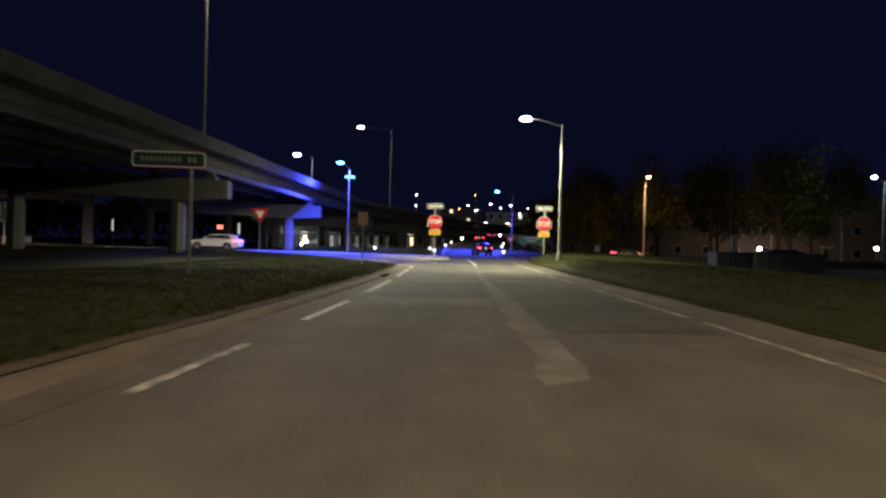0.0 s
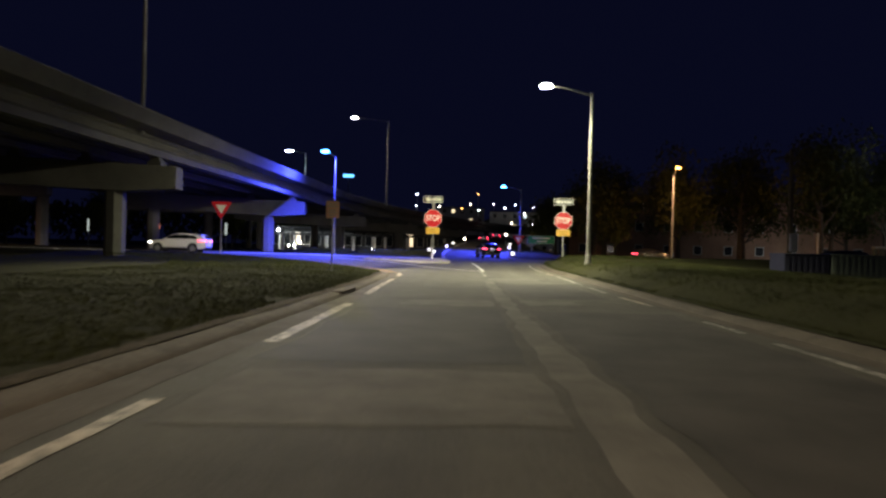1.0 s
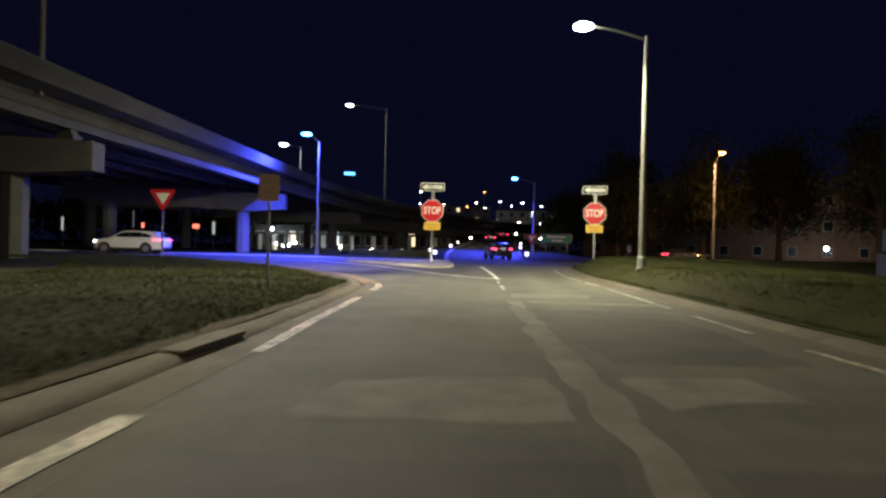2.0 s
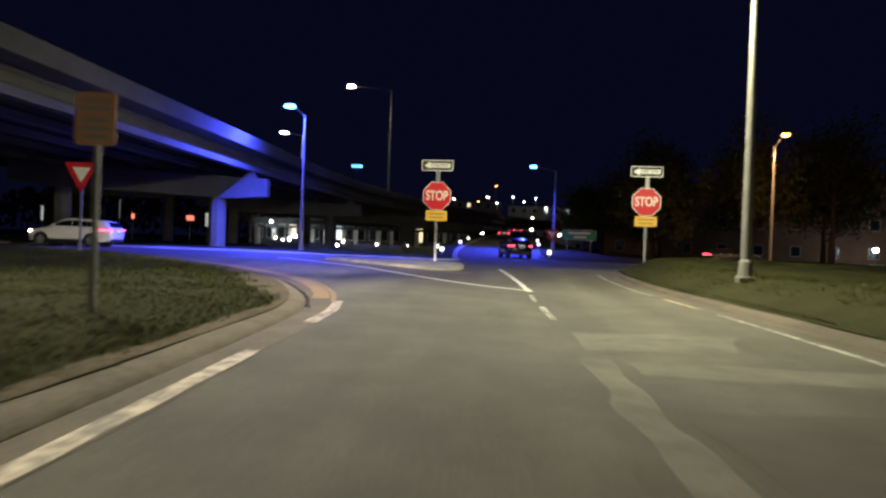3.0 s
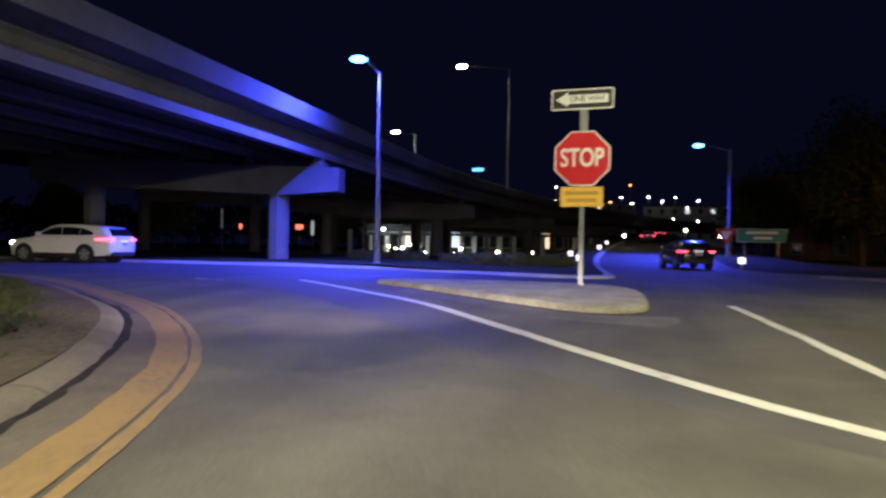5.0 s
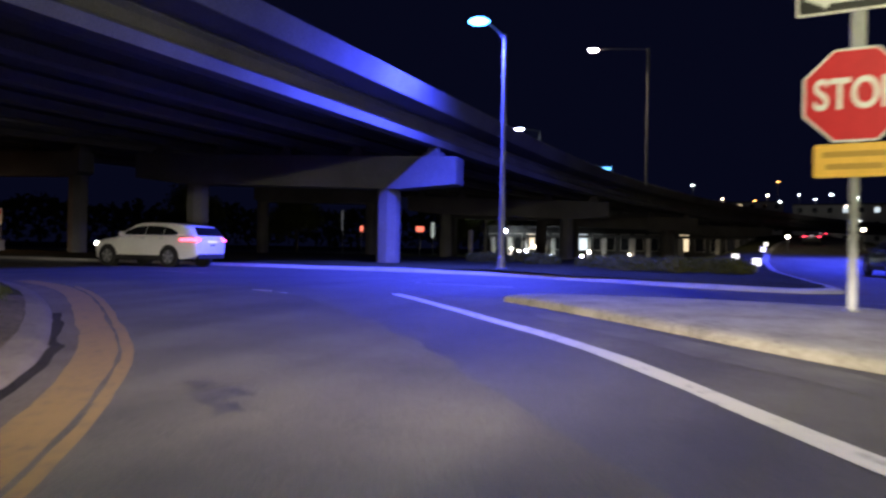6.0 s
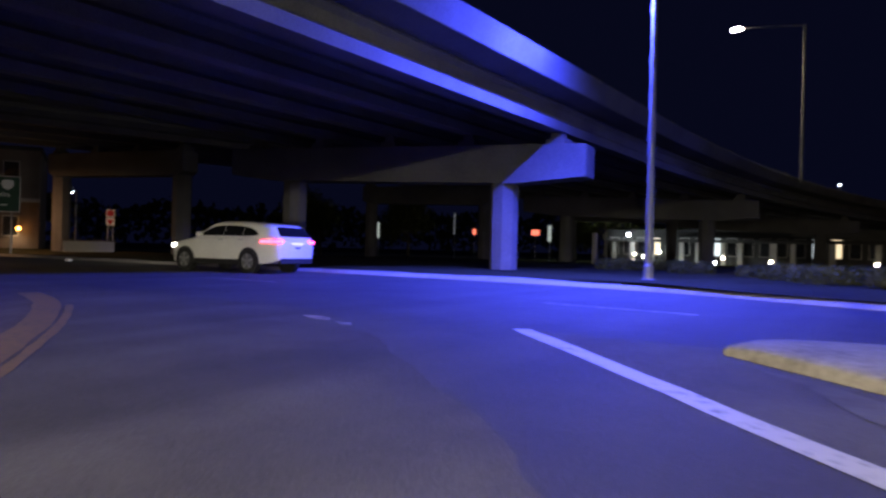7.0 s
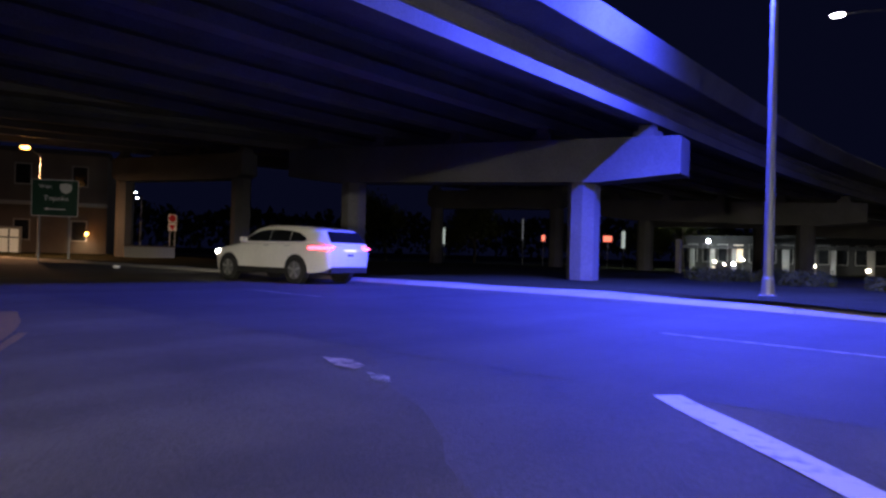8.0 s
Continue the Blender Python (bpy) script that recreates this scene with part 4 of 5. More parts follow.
        a = [bm.verts.new((x + nx, y, z + 0.02)) for x, y, z in ring]
        b = [bm.verts.new((x + nx * 0.2, y, z)) for x, y, z in ring]
        bm.faces.new(a)
        bm.faces.new(b)
        for k in range(4):
            bm.faces.new((a[k], a[(k + 1) % 4], b[(k + 1) % 4], b[k]))
        part(nm, bm, CAR_GLASS, ob, "dark tinted glass")
    for s in (-1, 1):
        bm = bmesh.new()
        box(bm, (L * 0.52, 0.05, 0.16), (0.0, s * (w * 0.985), 0.33), bevel=0.02)
        part("sill_trim", bm, TRIM_BLACK, ob, "black lower trim")
        bm = bmesh.new()
        box(bm, (0.14, 0.22, 0.15), (side_x(0.33), s * (w + 0.06), belt + 0.10), bevel=0.04)
        part("mirror", bm, paint, ob)
        for u in (0.51, 0.69):
            bm = bmesh.new()
            box(bm, (0.2, 0.03, 0.035), (side_x(u), s * (w * 0.985), belt - 0.06), bevel=0.01)
            part("door_handle", bm, ALLOY, ob)
        for u in (0.175, 0.765):
            x = side_x(u)
            bm = bmesh.new()
            tube(bm, [(x, s * (w - 0.18), wheel + 0.02), (x, s * (w + 0.004), wheel + 0.02)], [wheel + 0.055, wheel + 0.055], 28)
            part("wheel_arch", bm, TRIM_BLACK, ob)
            bm = bmesh.new()
            tube(bm, [(x, s * (w - 0.22), wheel), (x, s * (w - 0.2), wheel), (x, s * (w - 0.02), wheel), (x, s * (w + 0.02), wheel)], [wheel * 0.9, wheel, wheel, wheel * 0.92], 28)
            tyre = part("tyre", bm, RUBBER, ob, smooth=False)
            bm = bmesh.new()
            tube(bm, [(x, s * (w + 0.021), wheel), (x, s * (w + 0.026), wheel)], [wheel * 0.68, wheel * 0.66], 24)
            rim = part("rim", bm, LAMP_GREY, tyre)
            bm = bmesh.new()
            for k in range(5):
                a = 2 * math.pi * k / 5 + 0.3
                box(bm, (wheel * 0.64, 0.014, 0.06), (x + wheel * 0.33 * math.cos(a), s * (w + 0.034), wheel + wheel * 0.33 * math.sin(a)), (0, -math.degrees(a), 0), bevel=0.004)
            part("spokes", bm, ALLOY, tyre, "five-spoke alloy wheel")
        bm = bmesh.new()
        box(bm, (0.40, 0.24, 0.11), (side_x(0.055), s * w * 0.76, 0.84), (0, -10, s * -18), bevel=0.03)
        part("headlight", bm, G_HEAD if lights else ALLOY, ob, "headlight")
        bm = bmesh.new()
        box(bm, (0.62, 0.07, 0.075), (side_x(0.925), s * w * 0.905, belt - 0.10), (0, 0, s * -9), bevel=0.025)
        box(bm, (0.10, 0.42, 0.075), (side_x(0.985), s * w * 0.62, belt - 0.10), (0, 0, s * -16), bevel=0.025)
        part("tail_light", bm, G_TAIL if tail else SIGN_RED, ob, "tail light")
        bm = bmesh.new()
        box(bm, (1.3, 0.03, 0.03), (side_x(0.62), s * w * 0.66, H - 0.015), bevel=0.01)
        part("roof_rail", bm, TRIM_BLACK, ob)
    bm = bmesh.new()
    box(bm, (0.12, W * 0.72, 0.20), (side_x(0.012), 0, 0.36), bevel=0.03)
    part("front_bumper", bm, TRIM_BLACK, ob)
    bm = bmesh.new()
    box(bm, (0.12, W * 0.74, 0.18), (side_x(0.988), 0, 0.40), bevel=0.03)
    part("rear_bumper", bm, TRIM_BLACK, ob)
    bm = bmesh.new()
    box(bm, (0.02, 0.32, 0.14), (side_x(1.0) + 0.012, 0, 0.80), bevel=0.004)
    rear_plate = part("rear_plate", bm, SIGN_WHITE, ob, "white plate")
    bm = bmesh.new()
    box(bm, (0.006, 0.24, 0.05), (side_x(1.0) + 0.024, 0, 0.80))
    part("bar", bm, SIGN_BLACK, rear_plate)
    if tail:
        bm = bmesh.new()
        box(bm, (0.05, 0.46, 0.03), (side_x(1.0) + 0.0, 0, 0.93), bevel=0.01)
        part("plate_lamp", bm, G_PLATE, ob, "pale glowing strip over the plate")
    return ob


car("suv", (-24.3, 62.3, -0.06), 5, 4.8, 1.92, 1.62, CAR_WHITE, "white family SUV driving along the cross street with lights on")
car("suv", (1.45, 76.5, level(1.45, 76.5)), -78, 4.2, 1.8, 1.5, CAR_DARK, "black SUV entering the far road with red tail lights", lights=False)
car("car", (1.0, 131.0, level(1.0, 131)), -92, 4.5, 1.8, 1.45, CAR_GREY, "grey saloon climbing the far road with red tail lights")
car("car", (4.0, 165.0, level(4.0, 165)), -94, 4.5, 1.8, 1.45, CAR_GREY, "grey saloon climbing the far road with red tail lights")
car("car", (28.0, 60.4, -0.06), 2, 4.5, 1.8, 1.45, CAR_DARK, "dark saloon on the cross street with headlights on", tail=False)
car("car", (20.0, 84.5, -0.15), 165, 4.5, 1.8, 1.45, CAR_DARK, "dark parked saloon with red tail lights", lights=False)


# ---- trees and shrubs ----
def tree(place, height, spread, seed, label, leaves=4200):
    rnd = random.Random(seed)
    ob = thing("tree", place, label, "tree", "trees")
    bm = bmesh.new()
    tips = []
    lean = (rnd.uniform(-0.3, 0.3), rnd.uniform(-0.3, 0.3))
    trunk = [(lean[0] * u * u, lean[1] * u * u, height * 0.62 * u) for u in (-0.03, 0.25, 0.5, 0.75, 1.0)]
    tube(bm, trunk, [height * 0.028, height * 0.021, height * 0.016, height * 0.011, height * 0.005], 8)
    for k in range(13):
        u = rnd.uniform(0.35, 1.0)
        b = Vector((lean[0] * u * u, lean[1] * u * u, height * 0.62 * u))
        a, r = rnd.uniform(0, 6.28), spread * rnd.uniform(0.45, 1.0) * (1.15 - 0.5 * u)
        e = b + Vector((r * math.cos(a), r * math.sin(a), height * rnd.uniform(0.10, 0.34)))
        m = (b + e) / 2 + Vector((0, 0, -0.03 * height))
        tube(bm, [b, m, e], [height * 0.009, height * 0.006, height * 0.002], 6)
        tips += [e, m.lerp(e, 0.6), e + Vector((rnd.uniform(-1, 1), rnd.uniform(-1, 1), rnd.uniform(0, 1))) * spread * 0.3]
    tips.append(Vector((lean[0], lean[1], height * 0.86)))
    part("trunk", bm, BARK, ob, smooth=True)
    v, f = [], []
    for _ in range(leaves):
        c = rnd.choice(tips)
        d = Vector((rnd.gauss(0, 1), rnd.gauss(0, 1), rnd.gauss(0, 0.8))) * spread * 0.21
        p = c + d
        s = rnd.uniform(0.14, 0.34)
        q = Euler((rnd.uniform(0, 6), rnd.uniform(0, 6), rnd.uniform(0, 6))).to_matrix()
        o = len(v)
        v += [p + q @ Vector(w) * s for w in ((-1, 0, 0), (0, -0.45, 0.1), (1, 0, 0), (0, 0.45, 0.1))]
        f.append((o, o + 1, o + 2, o + 3))
    raw("crown", v, f, LEAF, ob)
    return ob


first = [tree((24, 92, -0.5), 13, 4.6, 1, "tall dark broadleaf tree lit faintly orange"), tree((34, 97, -0.6), 15, 5.2, 2, "tall dark broadleaf tree with an open crown"),
         tree((15.5, 96, -0.4), 10, 3.6, 3, "dark broadleaf tree beside the far road")]
rnd = random.Random(11)
for k, (x, y) in enumerate(((42, 90), (51, 95), (60, 88), (29, 107), (19, 110), (13, 122), (40, 112), (69, 96), (24, 128), (55, 112), (38, 84), (78, 84), (17, 138))):
    copy_thing(first[k % 3], pose(x, y, -0.5, 0, 0, rnd.uniform(0, 360)))
for x, y in ((-68, 128), (-80, 118), (-52, 165), (-90, 132), (-34, 182), (-62, 175)):
    copy_thing(first[rnd.randrange(3)], pose(x, y, -0.6, 0, 0, rnd.uniform(0, 360)))


def shrub(place, wide, high, seed, label):
    rnd = random.Random(seed)
    ob = thing("shrub", place, label, "shrub", "shrubs under the overpass")
    bm = bmesh.new()
    for k in range(6):
        a = rnd.uniform(0, 6.28)
        tube(bm, [(0, 0, -0.1), (0.3 * wide * math.cos(a), 0.3 * wide * math.sin(a), high * 0.7)], [0.025, 0.008], 5)
    part("stems", bm, BARK, ob)
    v, f = [], []
    for _ in range(700):
        a, r, u = rnd.uniform(0, 6.28), wide * math.sqrt(rnd.random()) * 0.55, rnd.random()
        h = high * u * (1 - 0.5 * (r / wide) ** 2) * rnd.uniform(0.7, 1.15)
        p = Vector((r * math.cos(a), r * math.sin(a), 0.05 + h))
        s = rnd.uniform(0.05, 0.11)
        q = Euler((rnd.uniform(0, 6), rnd.uniform(0, 6), rnd.uniform(0, 6))).to_matrix()
        o = len(v)
        v += [p + q @ Vector(w) * s for w in ((-1, 0, 0), (0, -0.45, 0.1), (1, 0, 0), (0, 0.45, 0.1))]
        f.append((o, o + 1, o + 2, o + 3))
    raw("leaves", v, f, LEAF, ob)
    return ob


bush = [shrub((-13.5, 76, 0.0), 1.7, 0.55, 5, "low dark shrub under the overpass"), shrub((-10.8, 74.8, 0.0), 1.4, 0.45, 6, "low dark shrub under the overpass")]
for k in range(15):
    copy_thing(bush[k % 2], pose(-9.6 + 0.55 * k - (0 if k < 10 else 14), 73 + 2.6 * math.sin(k * 1.9) + (0 if k < 10 else 6), 0.0, 0, 0, 47 * k))

# ---- grass blades on the verges nearest the slip road ----
def grass(line, side, count, reach, y0, y1, rise, label, setback=0.3, seed=3, steep=3.0):
    rng = np.random.default_rng(seed)
    pts = [p for p in spline(line, 0.5) if y0 < p[1] < y1]
    near, away = offset_line(pts, side * setback), offset_line(pts, side * (setback + 1))
    v, f = [], []
    for _ in range(count):
        i = int(rng.integers(0, len(pts) - 1))
        u = rng.random()
        d = 0.08 + reach * rng.random() ** 1.7
        ax, ay = near[i][0] + (near[i + 1][0] - near[i][0]) * u, near[i][1] + (near[i + 1][1] - near[i][1]) * u
        x, y = ax + (away[i][0] - near[i][0]) * d, ay + (away[i][1] - near[i][1]) * d
        if noise.noise((x * 0.6, y * 0.6, 7)) + 0.25 * d < -0.30 or side > 0 and d < soil_width(ax, ay) * (0.45 + 0.75 * rng.random() + 0.35 * noise.noise((x * 2.1, y * 2.1, 4))):
            continue
        h = level(ax, ay) + 0.12 + rise * smooth_step(0, steep, d) + 0.05 * noise.noise((x * 0.5, y * 0.5, 0)) * smooth_step(0, 1.5, d) + 0.12 * noise.noise((x * 0.12, y * 0.12, 5)) * smooth_step(1, 5, d)
        t, l, b = rng.random() * 6.28, 0.022 + 0.065 * rng.random() ** 1.6, 0.009
        c, s = math.cos(t), math.sin(t)
        o = len(v)
        k = l * (rng.random() - 0.5) * 3.4
        v += [(x - b * c, y - b * s, h), (x + b * c, y + b * s, h), (x - s * k, y + c * k, h + l)]
        f.append((o, o + 1, o + 2))
    ob = raw("grass", v, f, GRASS_BLADE)
    return tagged(ob, label, "grass", kind="stuff")


grass(LEFT_KERB, 1, 165000, 9, -4, 52, 0.10, "short rough grass on the verge")
grass(RIGHT_KERB, -1, 100000, 8, -4, 57, 0.48, "short rough grass on the bank", seed=4, steep=1.6)


# ---- buildings and far lights ----
def building(name, place, turn, w, d, h, wall, label, storeys, columns, lit, glass=DARK_GLASS, win=(1.2, 1.4)):
    """A flat-roofed block; its front faces -y and lies on y = 0."""
    ob = thing(name, place, label, "building", "far buildings", turn=turn)
    bm = bmesh.new()
    box(bm, (w, d, h), (0, d / 2, h / 2 - 0.4))
    part("wall", bm, wall, ob)
    bm = bmesh.new()
    box(bm, (w + 0.3, d + 0.3, 0.35), (0, d / 2, h - 0.3), bevel=0.05)
    part("roof", bm, ROOF_DARK, ob)
    step = h / storeys
    for s in range(storeys):
        for c in range(columns):
            x, z = (c + 0.5) * w / columns - w / 2, s * step + step * 0.5
            bm = bmesh.new()
            box(bm, (win[0] + 0.2, 0.10, win[1] + 0.2), (x, -0.04, z), bevel=0.02)
            fr = part("window", bm, PALE_WALL, ob, "window")
            bm = bmesh.new()
            box(bm, (win[0], 0.03, win[1]), (x, -0.095, z))
            part("pane", bm, lit[(s, c)] if (s, c) in lit else glass, fr)
    return ob


block = building("apartment_block", (-68.94, 67.8, -0.3), 62, 16, 10, 8.8, TAN_WALL, "tan plastered building with a lit doorway and wall lamp", 2, 4, {}, win=(1.0, 1.5))
bm = bmesh.new()
box(bm, (1.7, 0.16, 2.5), (1.2, -0.16, 1.15), bevel=0.03)
doorway = part("doorway", bm, PALE_WALL, block, "pale door surround")
bm = bmesh.new()
box(bm, (1.3, 0.04, 2.1), (1.2, -0.26, 1.15))
part("pane", bm, G_DOOR, doorway, "lit glass door")
bm = bmesh.new()
box(bm, (0.09, 0.05, 2.1), (1.2, -0.29, 1.15), bevel=0.01)
box(bm, (1.3, 0.05, 0.08), (1.2, -0.292, 1.55), bevel=0.01)
box(bm, (1.3, 0.05, 0.12), (1.2, -0.292, 0.2), bevel=0.01)
part("door_frame", bm, TRIM_BLACK, doorway, "dark door frame bars")
bm = bmesh.new()
box(bm, (16.1, 0.5, 0.3), (0, -0.25, 4.3), bevel=0.04)
part("cornice", bm, PALE_WALL, block)
bm = bmesh.new()
box(bm, (0.16, 0.3, 0.16), (6.6, -0.15, 2.2), bevel=0.03)
bracket = part("wall_lamp", bm, LAMP_GREY, block)
bm = bmesh.new()
bmesh.ops.create_uvsphere(bm, u_segments=10, v_segments=6, radius=0.16, matrix=pose(6.6, -0.42, 2.0))
part("globe", bm, G_SODIUM, bracket, "glowing warm globe", smooth=True)

garden_wall = thing("low_wall", (-50.7, 71.3, -0.1), "low pale plastered wall beside the far pavement", "wall", turn=63)
bm = bmesh.new()
box(bm, (3.0, 0.22, 1.1), (0, 0, 0.35), bevel=0.02)
part("wall", bm, PALE_WALL, garden_wall)
bm = bmesh.new()
box(bm, (3.1, 0.32, 0.09), (0, 0, 0.94), bevel=0.015)
part("coping", bm, KERB_CONCRETE, garden_wall)
bm = bmesh.new()
box(bm, (3.1, 0.4, 0.2), (0, -0.05, 0.05), bevel=0.02)
part("plinth", bm, PALE_KERB, garden_wall)
hall = building("low_hall", (-27, 158.6, -0.55), 0, 44, 16, 5.6, ROOF_DARK, "low hall with pale pillars and lit entrances beyond the overpass", 1, 19,
                {(0, 3): G_WINDOW, (0, 7): G_COLDWIN, (0, 13): G_COLDWIN, (0, 14): G_WINDOW}, win=(1.3, 2.6))
for k, x in enumerate((-20.6, -17.4, -14.2, -9.6, -7.0, -3.4, -0.9, 3.6, 6.2, 9.6, 11.2, 16.6, 19.4)):
    bm = bmesh.new()
    box(bm, (0.62 + 0.2 * (k % 3 == 1), 0.5, 3.7), (x, -0.9, 1.6), bevel=0.04)
    part("pillar", bm, PALE_WALL, hall, "pale pillar")
bm = bmesh.new()
box(bm, (43.6, 1.5, 0.5), (0, -0.8, 3.72), bevel=0.04)
part("canopy", bm, ROOF_DARK, hall)
building("warehouse", (46, 128, -0.5), -14, 60, 20, 12, BRICK_WALL, "long dark brick warehouse behind the trees", 3, 12, {})
building("office_block", (16, 262, -0.3), -4, 26, 14, 15.5, PALE_WALL, "pale office block on the rise far off", 4, 7, {(3, 3): G_COLDWIN, (3, 5): G_COLDWIN, (2, 2): G_WINDOW})
building("office_block", (-8, 285, -0.3), 3, 18, 14, 18, PALE_WALL, "pale office block on the rise far off", 5, 5, {(4, 1): G_WINDOW, (3, 3): G_WINDOW})
for x, y, w, m, lab in ((21.9, 45.0, 4.5, GREY_WALL, "grey-green steel site container on the grass"), (18.4, 45.2, 2.3, NAVY_WALL, "navy blue steel site container on the grass")):
    shed = thing("site_container", (x, y, -0.62), lab, "container", "containers", turn=-3)
    bm = bmesh.new()
    box(bm, (w, 2.2, 1.55), (0, 0, 0.80), bevel=0.03)
    part("container_body", bm, m, shed)
    for k in range(int(w / 0.3)):
        bm = bmesh.new()
        box(bm, (0.14, 0.016, 1.36), (-w / 2 + 0.2 + 0.3 * k, -1.115, 0.80), bevel=0.012)
        part("rib", bm, m, shed)
    bm = bmesh.new()
    box(bm, (w + 0.06, 2.26, 0.09), (0, 0, 1.58), bevel=0.02)
    part("roof_rail", bm, m, shed)
mast = thing("utility_pole", (21.4, 53.3, -0.6), "weathered wooden utility pole with a crossarm", "utility pole")
bm = bmesh.new()
tube(bm, [(0, 0, -0.3), (0, 0, 8.6)], [0.19, 0.13], 10)
part("pole", bm, BARK, mast, smooth=True)
bm = bmesh.new()
box(bm, (1.9, 0.11, 0.13), (0, -0.16, 8.0), bevel=0.015)
part("crossarm", bm, BARK, mast)
bm = bmesh.new()
box(bm, (0.46, 0.26, 1.15), (0.1, -0.30, 2.35), bevel=0.02)
cabinet = part("meter_box", bm, SIGN_BACK, mast, "grey steel meter box")
bm = bmesh.new()
tube(bm, [(0.1, -0.24, -0.2), (0.1, -0.24, 1.8)], [0.04, 0.04], 8)
part("conduit", bm, SIGN_BACK, cabinet)


def post_light(place, high, lens, label, size=0.22):
    ob = thing("post_light", place, label, "street lamp", "small far lights")
    bm = bmesh.new()
    tube(bm, [(0, 0, -0.6), (0, 0, high)], [0.06, 0.045], 8)
    part("post", bm, LAMP_GREY, ob)
    bm = bmesh.new()
    bmesh.ops.create_uvsphere(bm, u_segments=10, v_segments=6, radius=size, matrix=pose(0, 0, high + size * 0.7))
    globe = part("globe", bm, lens, ob, "glowing globe", smooth=True)
    bm = bmesh.new()
    tube(bm, [(0, 0, high + size * 1.5), (0, 0, high + size * 1.9)], [size * 0.8, size * 0.2], 10)
    part("cap", bm, LAMP_GREY, globe)
    return ob


for x, y, z, g, size in ((-29.9, 155.6, 0.62, G_LANTERN, 0.24), (-23.4, 155.7, 0.22, G_LANTERN, 0.24), (-17.3, 155.6, 0.15, G_LANTERN, 0.20), (-10.4, 155.5, 0.2, G_LANTERN, 0.26), (-30.6, 153.5, -0.1, G_COOL, 0.2),
                      (-43.2, 155, 0.92, G_LANTERN, 0.2), (-41.8, 155, 0.55, G_LANTERN, 0.17), (-40.5, 155, 0.68, G_COOL, 0.17), (-39.2, 155, 1.28, G_LANTERN, 0.2), (-43.1, 154.2, 0.0, G_WINDOW, 0.24), (-35.6, 153, -0.1, G_COOL, 0.14),
                      (-44.2, 155, 4.0, G_COOL, 0.22), (51.97, 88.0, 2.1, G_COOL, 0.20), (49.0, 117.5, 1.95, G_COOL, 0.26), (-1.9, 110, 2.3, G_LANTERN, 0.16), (4.6, 118, 3.2, G_LANTERN, 0.16), (8.6, 121, 2.6, G_LANTERN, 0.2)):
    base = level(x, y) + 0.02
    post_light((x, y, base), max(z - base - size * 0.7, 0.12), g, "small glowing lamp on a short post", size)
for x, y, z, g in ((-3.5, 228, 15.0, G_FAR_WARM), (-0.7, 228, 13.4, G_FAR_COOL), (-1.2, 240, 19.4, G_FAR_SODIUM), (-6.4, 232, 14.0, G_FAR_SODIUM), (8, 250, 15.5, G_FAR_COOL), (12, 255, 17, G_FAR_COOL), (15, 250, 13.6, G_FAR_WARM), (19, 262, 16.5, G_FAR_COOL), (4.5, 262, 17.6, G_FAR_COOL),
                   (-22, 240, 19.0, G_FAR_COOL), (-22.6, 244, 15.4, G_FAR_COOL), (10, 232, 9.5, G_FAR_WARM), (-5.5, 226, 9.6, G_FAR_WARM), (2.6, 226, 9.2, G_FAR_WARM), (17.5, 244, 9.4, G_FAR_COOL), (-14, 236, 14.8, G_FAR_WARM)):
    ob = thing("far_street_lamp", (x, y, 2.0), "distant street lamp on the rise", "street lamp", "far street lamps")
    bm = bmesh.new()
    tube(bm, [(0, 0, -3), (0, 0, z - 2.1)], [0.12, 0.07], 8)
    part("pole", bm, LAMP_GREY, ob)
    bm = bmesh.new()
    bmesh.ops.create_uvsphere(bm, u_segments=10, v_segments=6, radius=1, matrix=pose(0, -0.3, z - 2) @ Matrix.Diagonal((0.27, 0.27, 0.16, 1)))
    part("lens", bm, g, ob, "glowing lens", smooth=True)

def light_column(place, high, wide, lens, label):
    """A slim post; a box near its top glows in place of light falling on it."""
    ob = thing("light_column", place, label, "street lamp", "slim lit columns")
    bm = bmesh.new()
    tube(bm, [(0, 0, -0.8), (0, 0, high)], [0.07, 0.06], 8)
    part("post", bm, GALVANISED, ob)
    bm = bmesh.new()
    box(bm, (wide, wide * 0.6, high * 0.45), (0, -0.09, high * 0.76), bevel=0.02)
    part("panel", bm, lens, ob, "upper part of the post, glowing in place of light on it")
    bm = bmesh.new()
    box(bm, (wide + 0.2, 0.24, 0.08), (0, -0.02, high + 0.03), bevel=0.02)
    part("cap", bm, LAMP_GREY, ob)
    return ob


# light that falls on the far posts, put in as weak emission
G_COLUMN = glow("pale_post_glow", (0.80, 0.92, 0.82), 0.30)
G_COLUMN_DIM = glow("dim_post_glow", (0.75, 0.80, 0.85), 0.07)
light_column((-65.8, 118.6, -0.3), 4.7, 0.28, G_COLUMN, "slim pale post beyond the overpass, its lit part made to glow")
light_column((-47.8, 133.7, -0.3), 4.9, 0.42, G_COLUMN, "slim pale post beyond the overpass, its lit part made to glow")
light_column((-57.9, 125.2, -0.3), 6.2, 0.16, G_COLUMN_DIM, "tall thin post beyond the overpass with a faint added glow")
bollard = thing("post", (-25.4, 95.0, -0.1), "slim pale concrete post standing under the overpass", "post")
bm = bmesh.new()
box(bm, (0.30, 0.30, 2.6), (0, 0, 1.1), bevel=0.03)
part("shaft", bm, PALE_KERB, bollard)

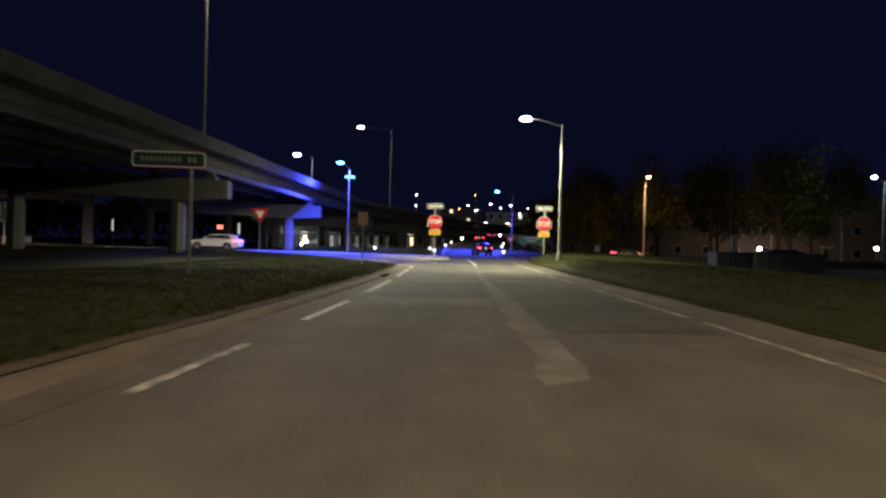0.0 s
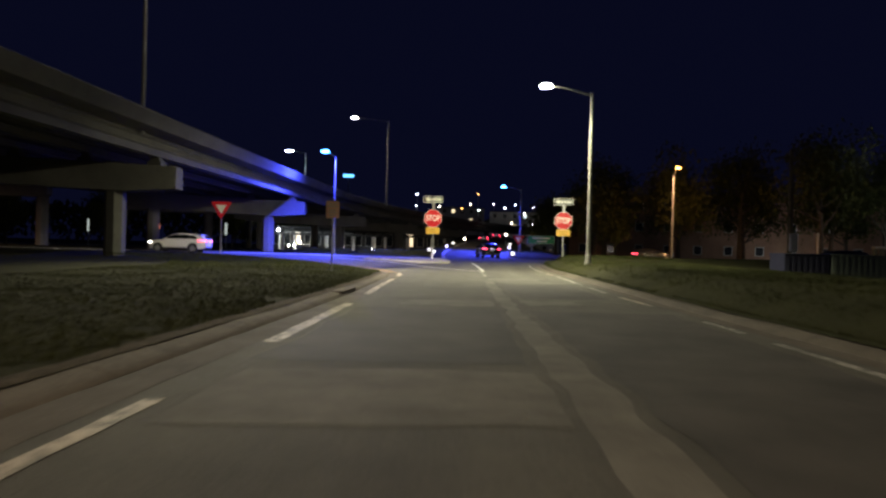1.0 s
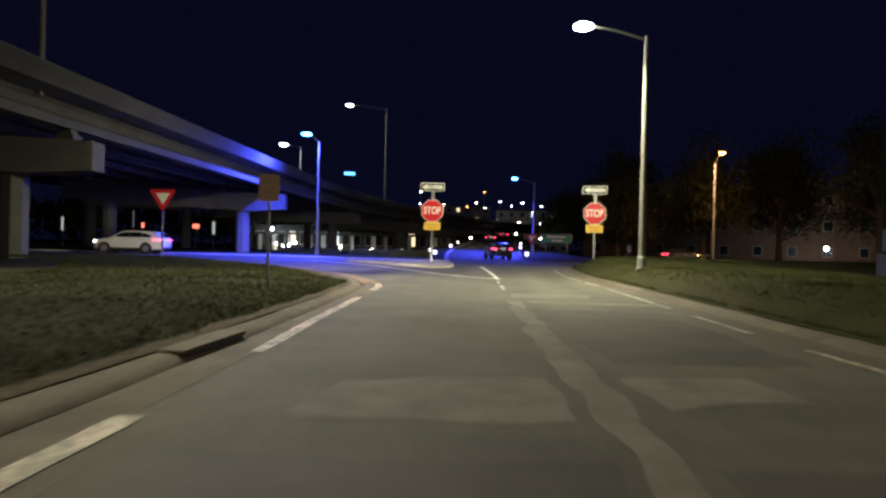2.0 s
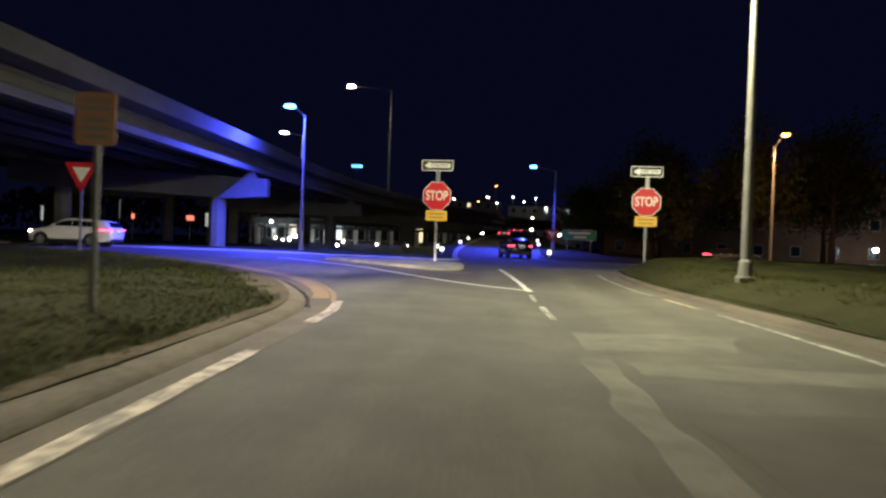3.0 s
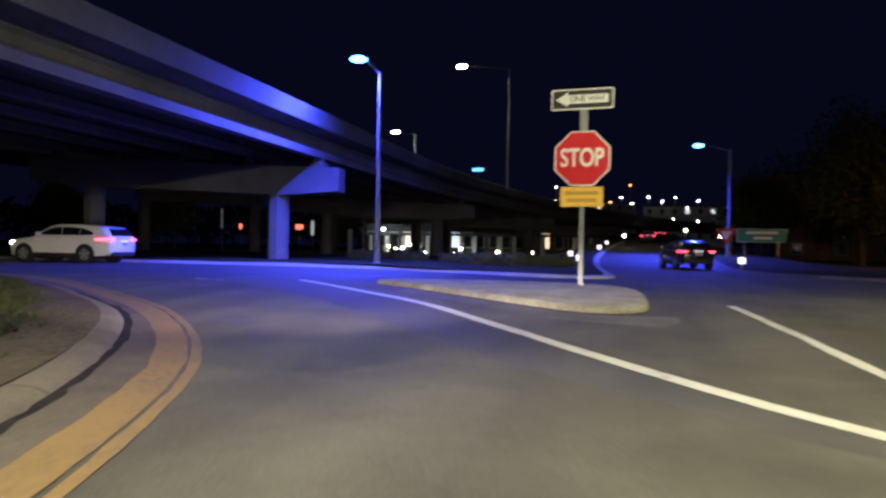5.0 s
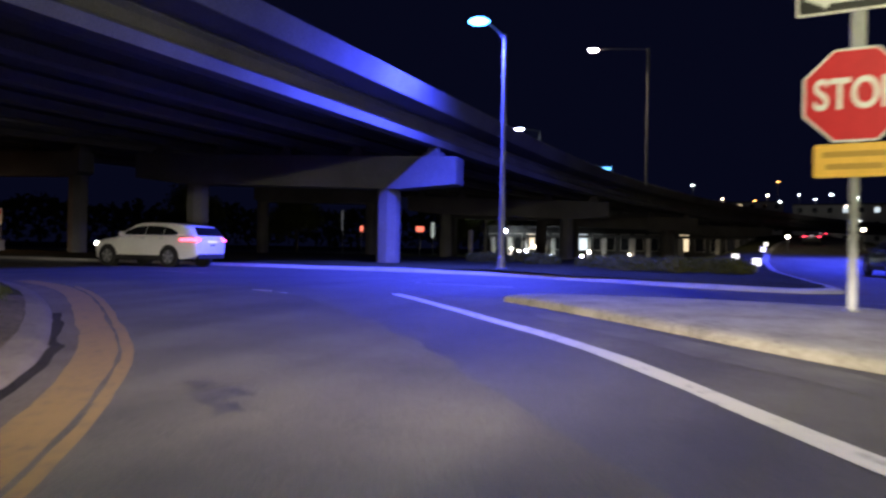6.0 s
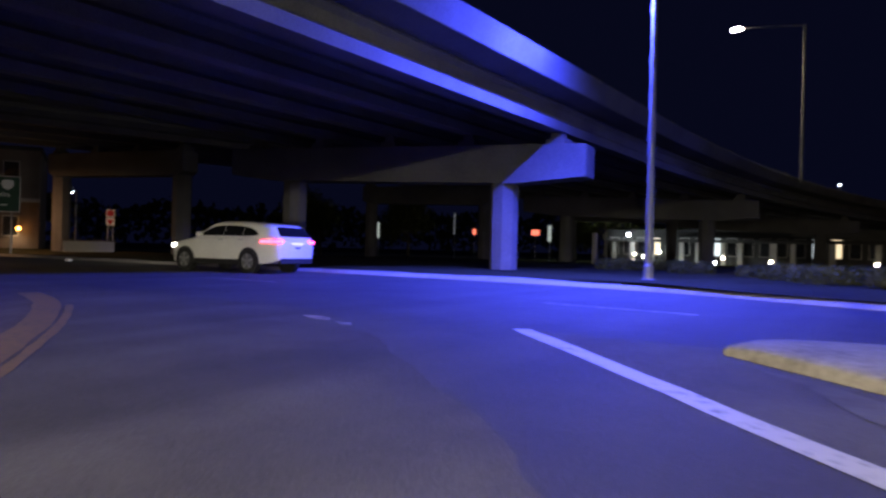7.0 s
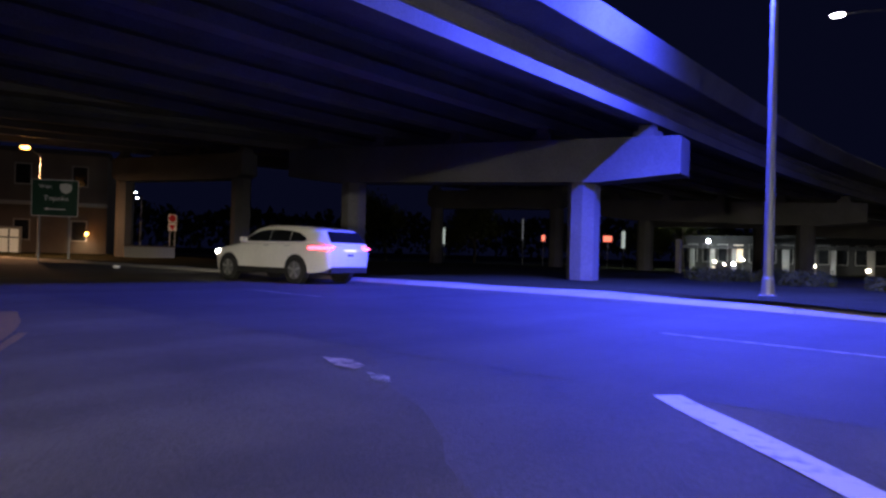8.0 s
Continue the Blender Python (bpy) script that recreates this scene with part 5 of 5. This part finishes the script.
kiosk = thing("kiosk", (41.0, 78.1, 0.0), "small pale roofed kiosk on two posts beyond the street", "kiosk", turn=-8)
bm = bmesh.new()
box(bm, (1.25, 0.9, 0.20), (0, 0, 1.92), bevel=0.04)
part("roof", bm, PALE_WALL, kiosk)
for x in (-0.42, 0.2):
    bm = bmesh.new()
    box(bm, (0.30, 0.5, 2.1), (x, 0, 0.78), bevel=0.03)
    part("post", bm, GREY_WALL, kiosk)
mark_post = thing("post", (33.5, 75.1, -0.1), "slim pale marker post beyond the street", "post")
bm = bmesh.new()
tube(bm, [(0, 0, -0.3), (0, 0, 3.2), (0, 0, 3.28)], [0.10, 0.10, 0.04], 10)
part("shaft", bm, PALE_WALL, mark_post, smooth=True)

blue = thing("lit_sign", (-52.5, 272.5, 2.0), "distant illuminated blue sign on a tall post", "sign")
bm = bmesh.new()
tube(bm, [(0, 0.3, -3), (0, 0.3, 25)], [0.3, 0.2], 8)
part("post", bm, LAMP_GREY, blue)
bm = bmesh.new()
box(bm, (4.0, 0.4, 1.0), (0, 0, 26.2), bevel=0.08)
part("sign_box", bm, G_BLUESIGN, blue)

# ---- marker panels where the far road begins; emission stands for returned headlight ----
def marker(place, size, label):
    ob = thing("marker_light", place, label, "marker light", "marker lights by the far road")
    bm = bmesh.new()
    box(bm, (0.09, 0.07, 0.42), (0, 0.03, 0.05), bevel=0.01)
    part("post", bm, LAMP_GREY, ob)
    bm = bmesh.new()
    box(bm, (size + 0.05, 0.09, size + 0.05), (0, 0.03, 0.26 + size / 2), bevel=0.02)
    frame_part = part("housing", bm, LAMP_GREY, ob)
    bm = bmesh.new()
    box(bm, (size, 0.03, size), (0, -0.03, 0.26 + size / 2), bevel=0.01)
    part("lens", bm, G_MARKER, frame_part, "glowing white panel")
    return ob


for x, y, size in ((-3.9, 74.0, 0.30), (-3.75, 95, 0.3), (-3.6, 110, 0.3), (3.9, 74.6, 0.30), (4.3, 95.5, 0.3), (5.0, 110, 0.3), (-5.0, 82, 0.3)):
    marker((x, y, level(x, y) + 0.1), size, "low white marker panel at the road edge, glowing in place of reflected light")

# ---- pavement slabs behind the far kerb ----
walkway = thing("pavement", (0, 0, 0), "pale concrete pavement slabs behind the kerb", "pavement", kind="structure")
run = offset_line(spline(FAR_KERB[:8], 1.5), 0.42)
back = offset_line(spline(FAR_KERB[:8], 1.5), 1.75)
for i in range(len(run) - 1):
    if run[i][0] < -46:
        continue
    (ax, ay), (bx, by), (cx, cy), (dx, dy) = run[i], run[i + 1], back[i + 1], back[i]
    mx, my = (ax + cx) / 2, (ay + cy) / 2
    quad = [(mx + (x - mx) * 0.988, my + (y - my) * 0.988) for x, y in ((ax, ay), (bx, by), (cx, cy), (dx, dy))]
    tip = 0.008 * math.sin(7.3 * i)
    v = [(x, y, -0.06 + h + (tip if k > 1 else 0)) for h in (-0.03, 0.108) for k, (x, y) in enumerate(quad)]
    raw("slab", v, [(0, 1, 2, 3), (4, 5, 6, 7), (0, 1, 5, 4), (1, 2, 6, 5), (2, 3, 7, 6), (3, 0, 4, 7)], PALE_KERB, walkway)

# ---- litter ----
for x, y, s in ((-35.0, 62.1, 0.20), (-13.9, 65.5, 0.17), (-8.2, 62.6, 0.12)):
    ob = thing("litter", (x, y, level(x, y) + 0.01), "crumpled pale scrap of litter on the street", "litter", "litter", turn=x * 40)
    bm = bmesh.new()
    bmesh.ops.create_icosphere(bm, subdivisions=2, radius=s)
    for v in bm.verts:
        v.co *= 0.75 + 0.5 * noise.noise(v.co * 6 / s * 0.2 + Vector((x, y, 0)))
        v.co.z = max(0, v.co.z * 0.5 + s * 0.2)
    part("scrap", bm, PAPER, ob)

# ---- far woods behind everything ----
rng = np.random.default_rng(8)
v, f = [], []
for k in range(16000):
    a = radians(rng.uniform(-62, 118))
    r = rng.uniform(235, 300)
    x, y = -math.sin(a) * r, 60 + math.cos(a) * r
    top = 15 + 5 * noise.noise((a * 14, 0, 0)) + 3 * noise.noise((a * 60, 1, 0))
    p = Vector((x, y, top * math.sqrt(rng.random()) - 0.8))
    q = Euler(tuple(rng.uniform(0, 6.28, 3))).to_matrix()
    c = rng.uniform(0.8, 1.9)
    o = len(v)
    v += [p + q @ Vector(w) * c for w in ((-1, 0, 0), (0, -0.6, 0.2), (1, 0, 0), (0, 0.6, 0.2))]
    f.append((o, o + 1, o + 2, o + 3))
woods = raw("far_woods", v, f, LEAF)
tagged(woods, "dark line of far woods along the horizon", "woods", kind="stuff")
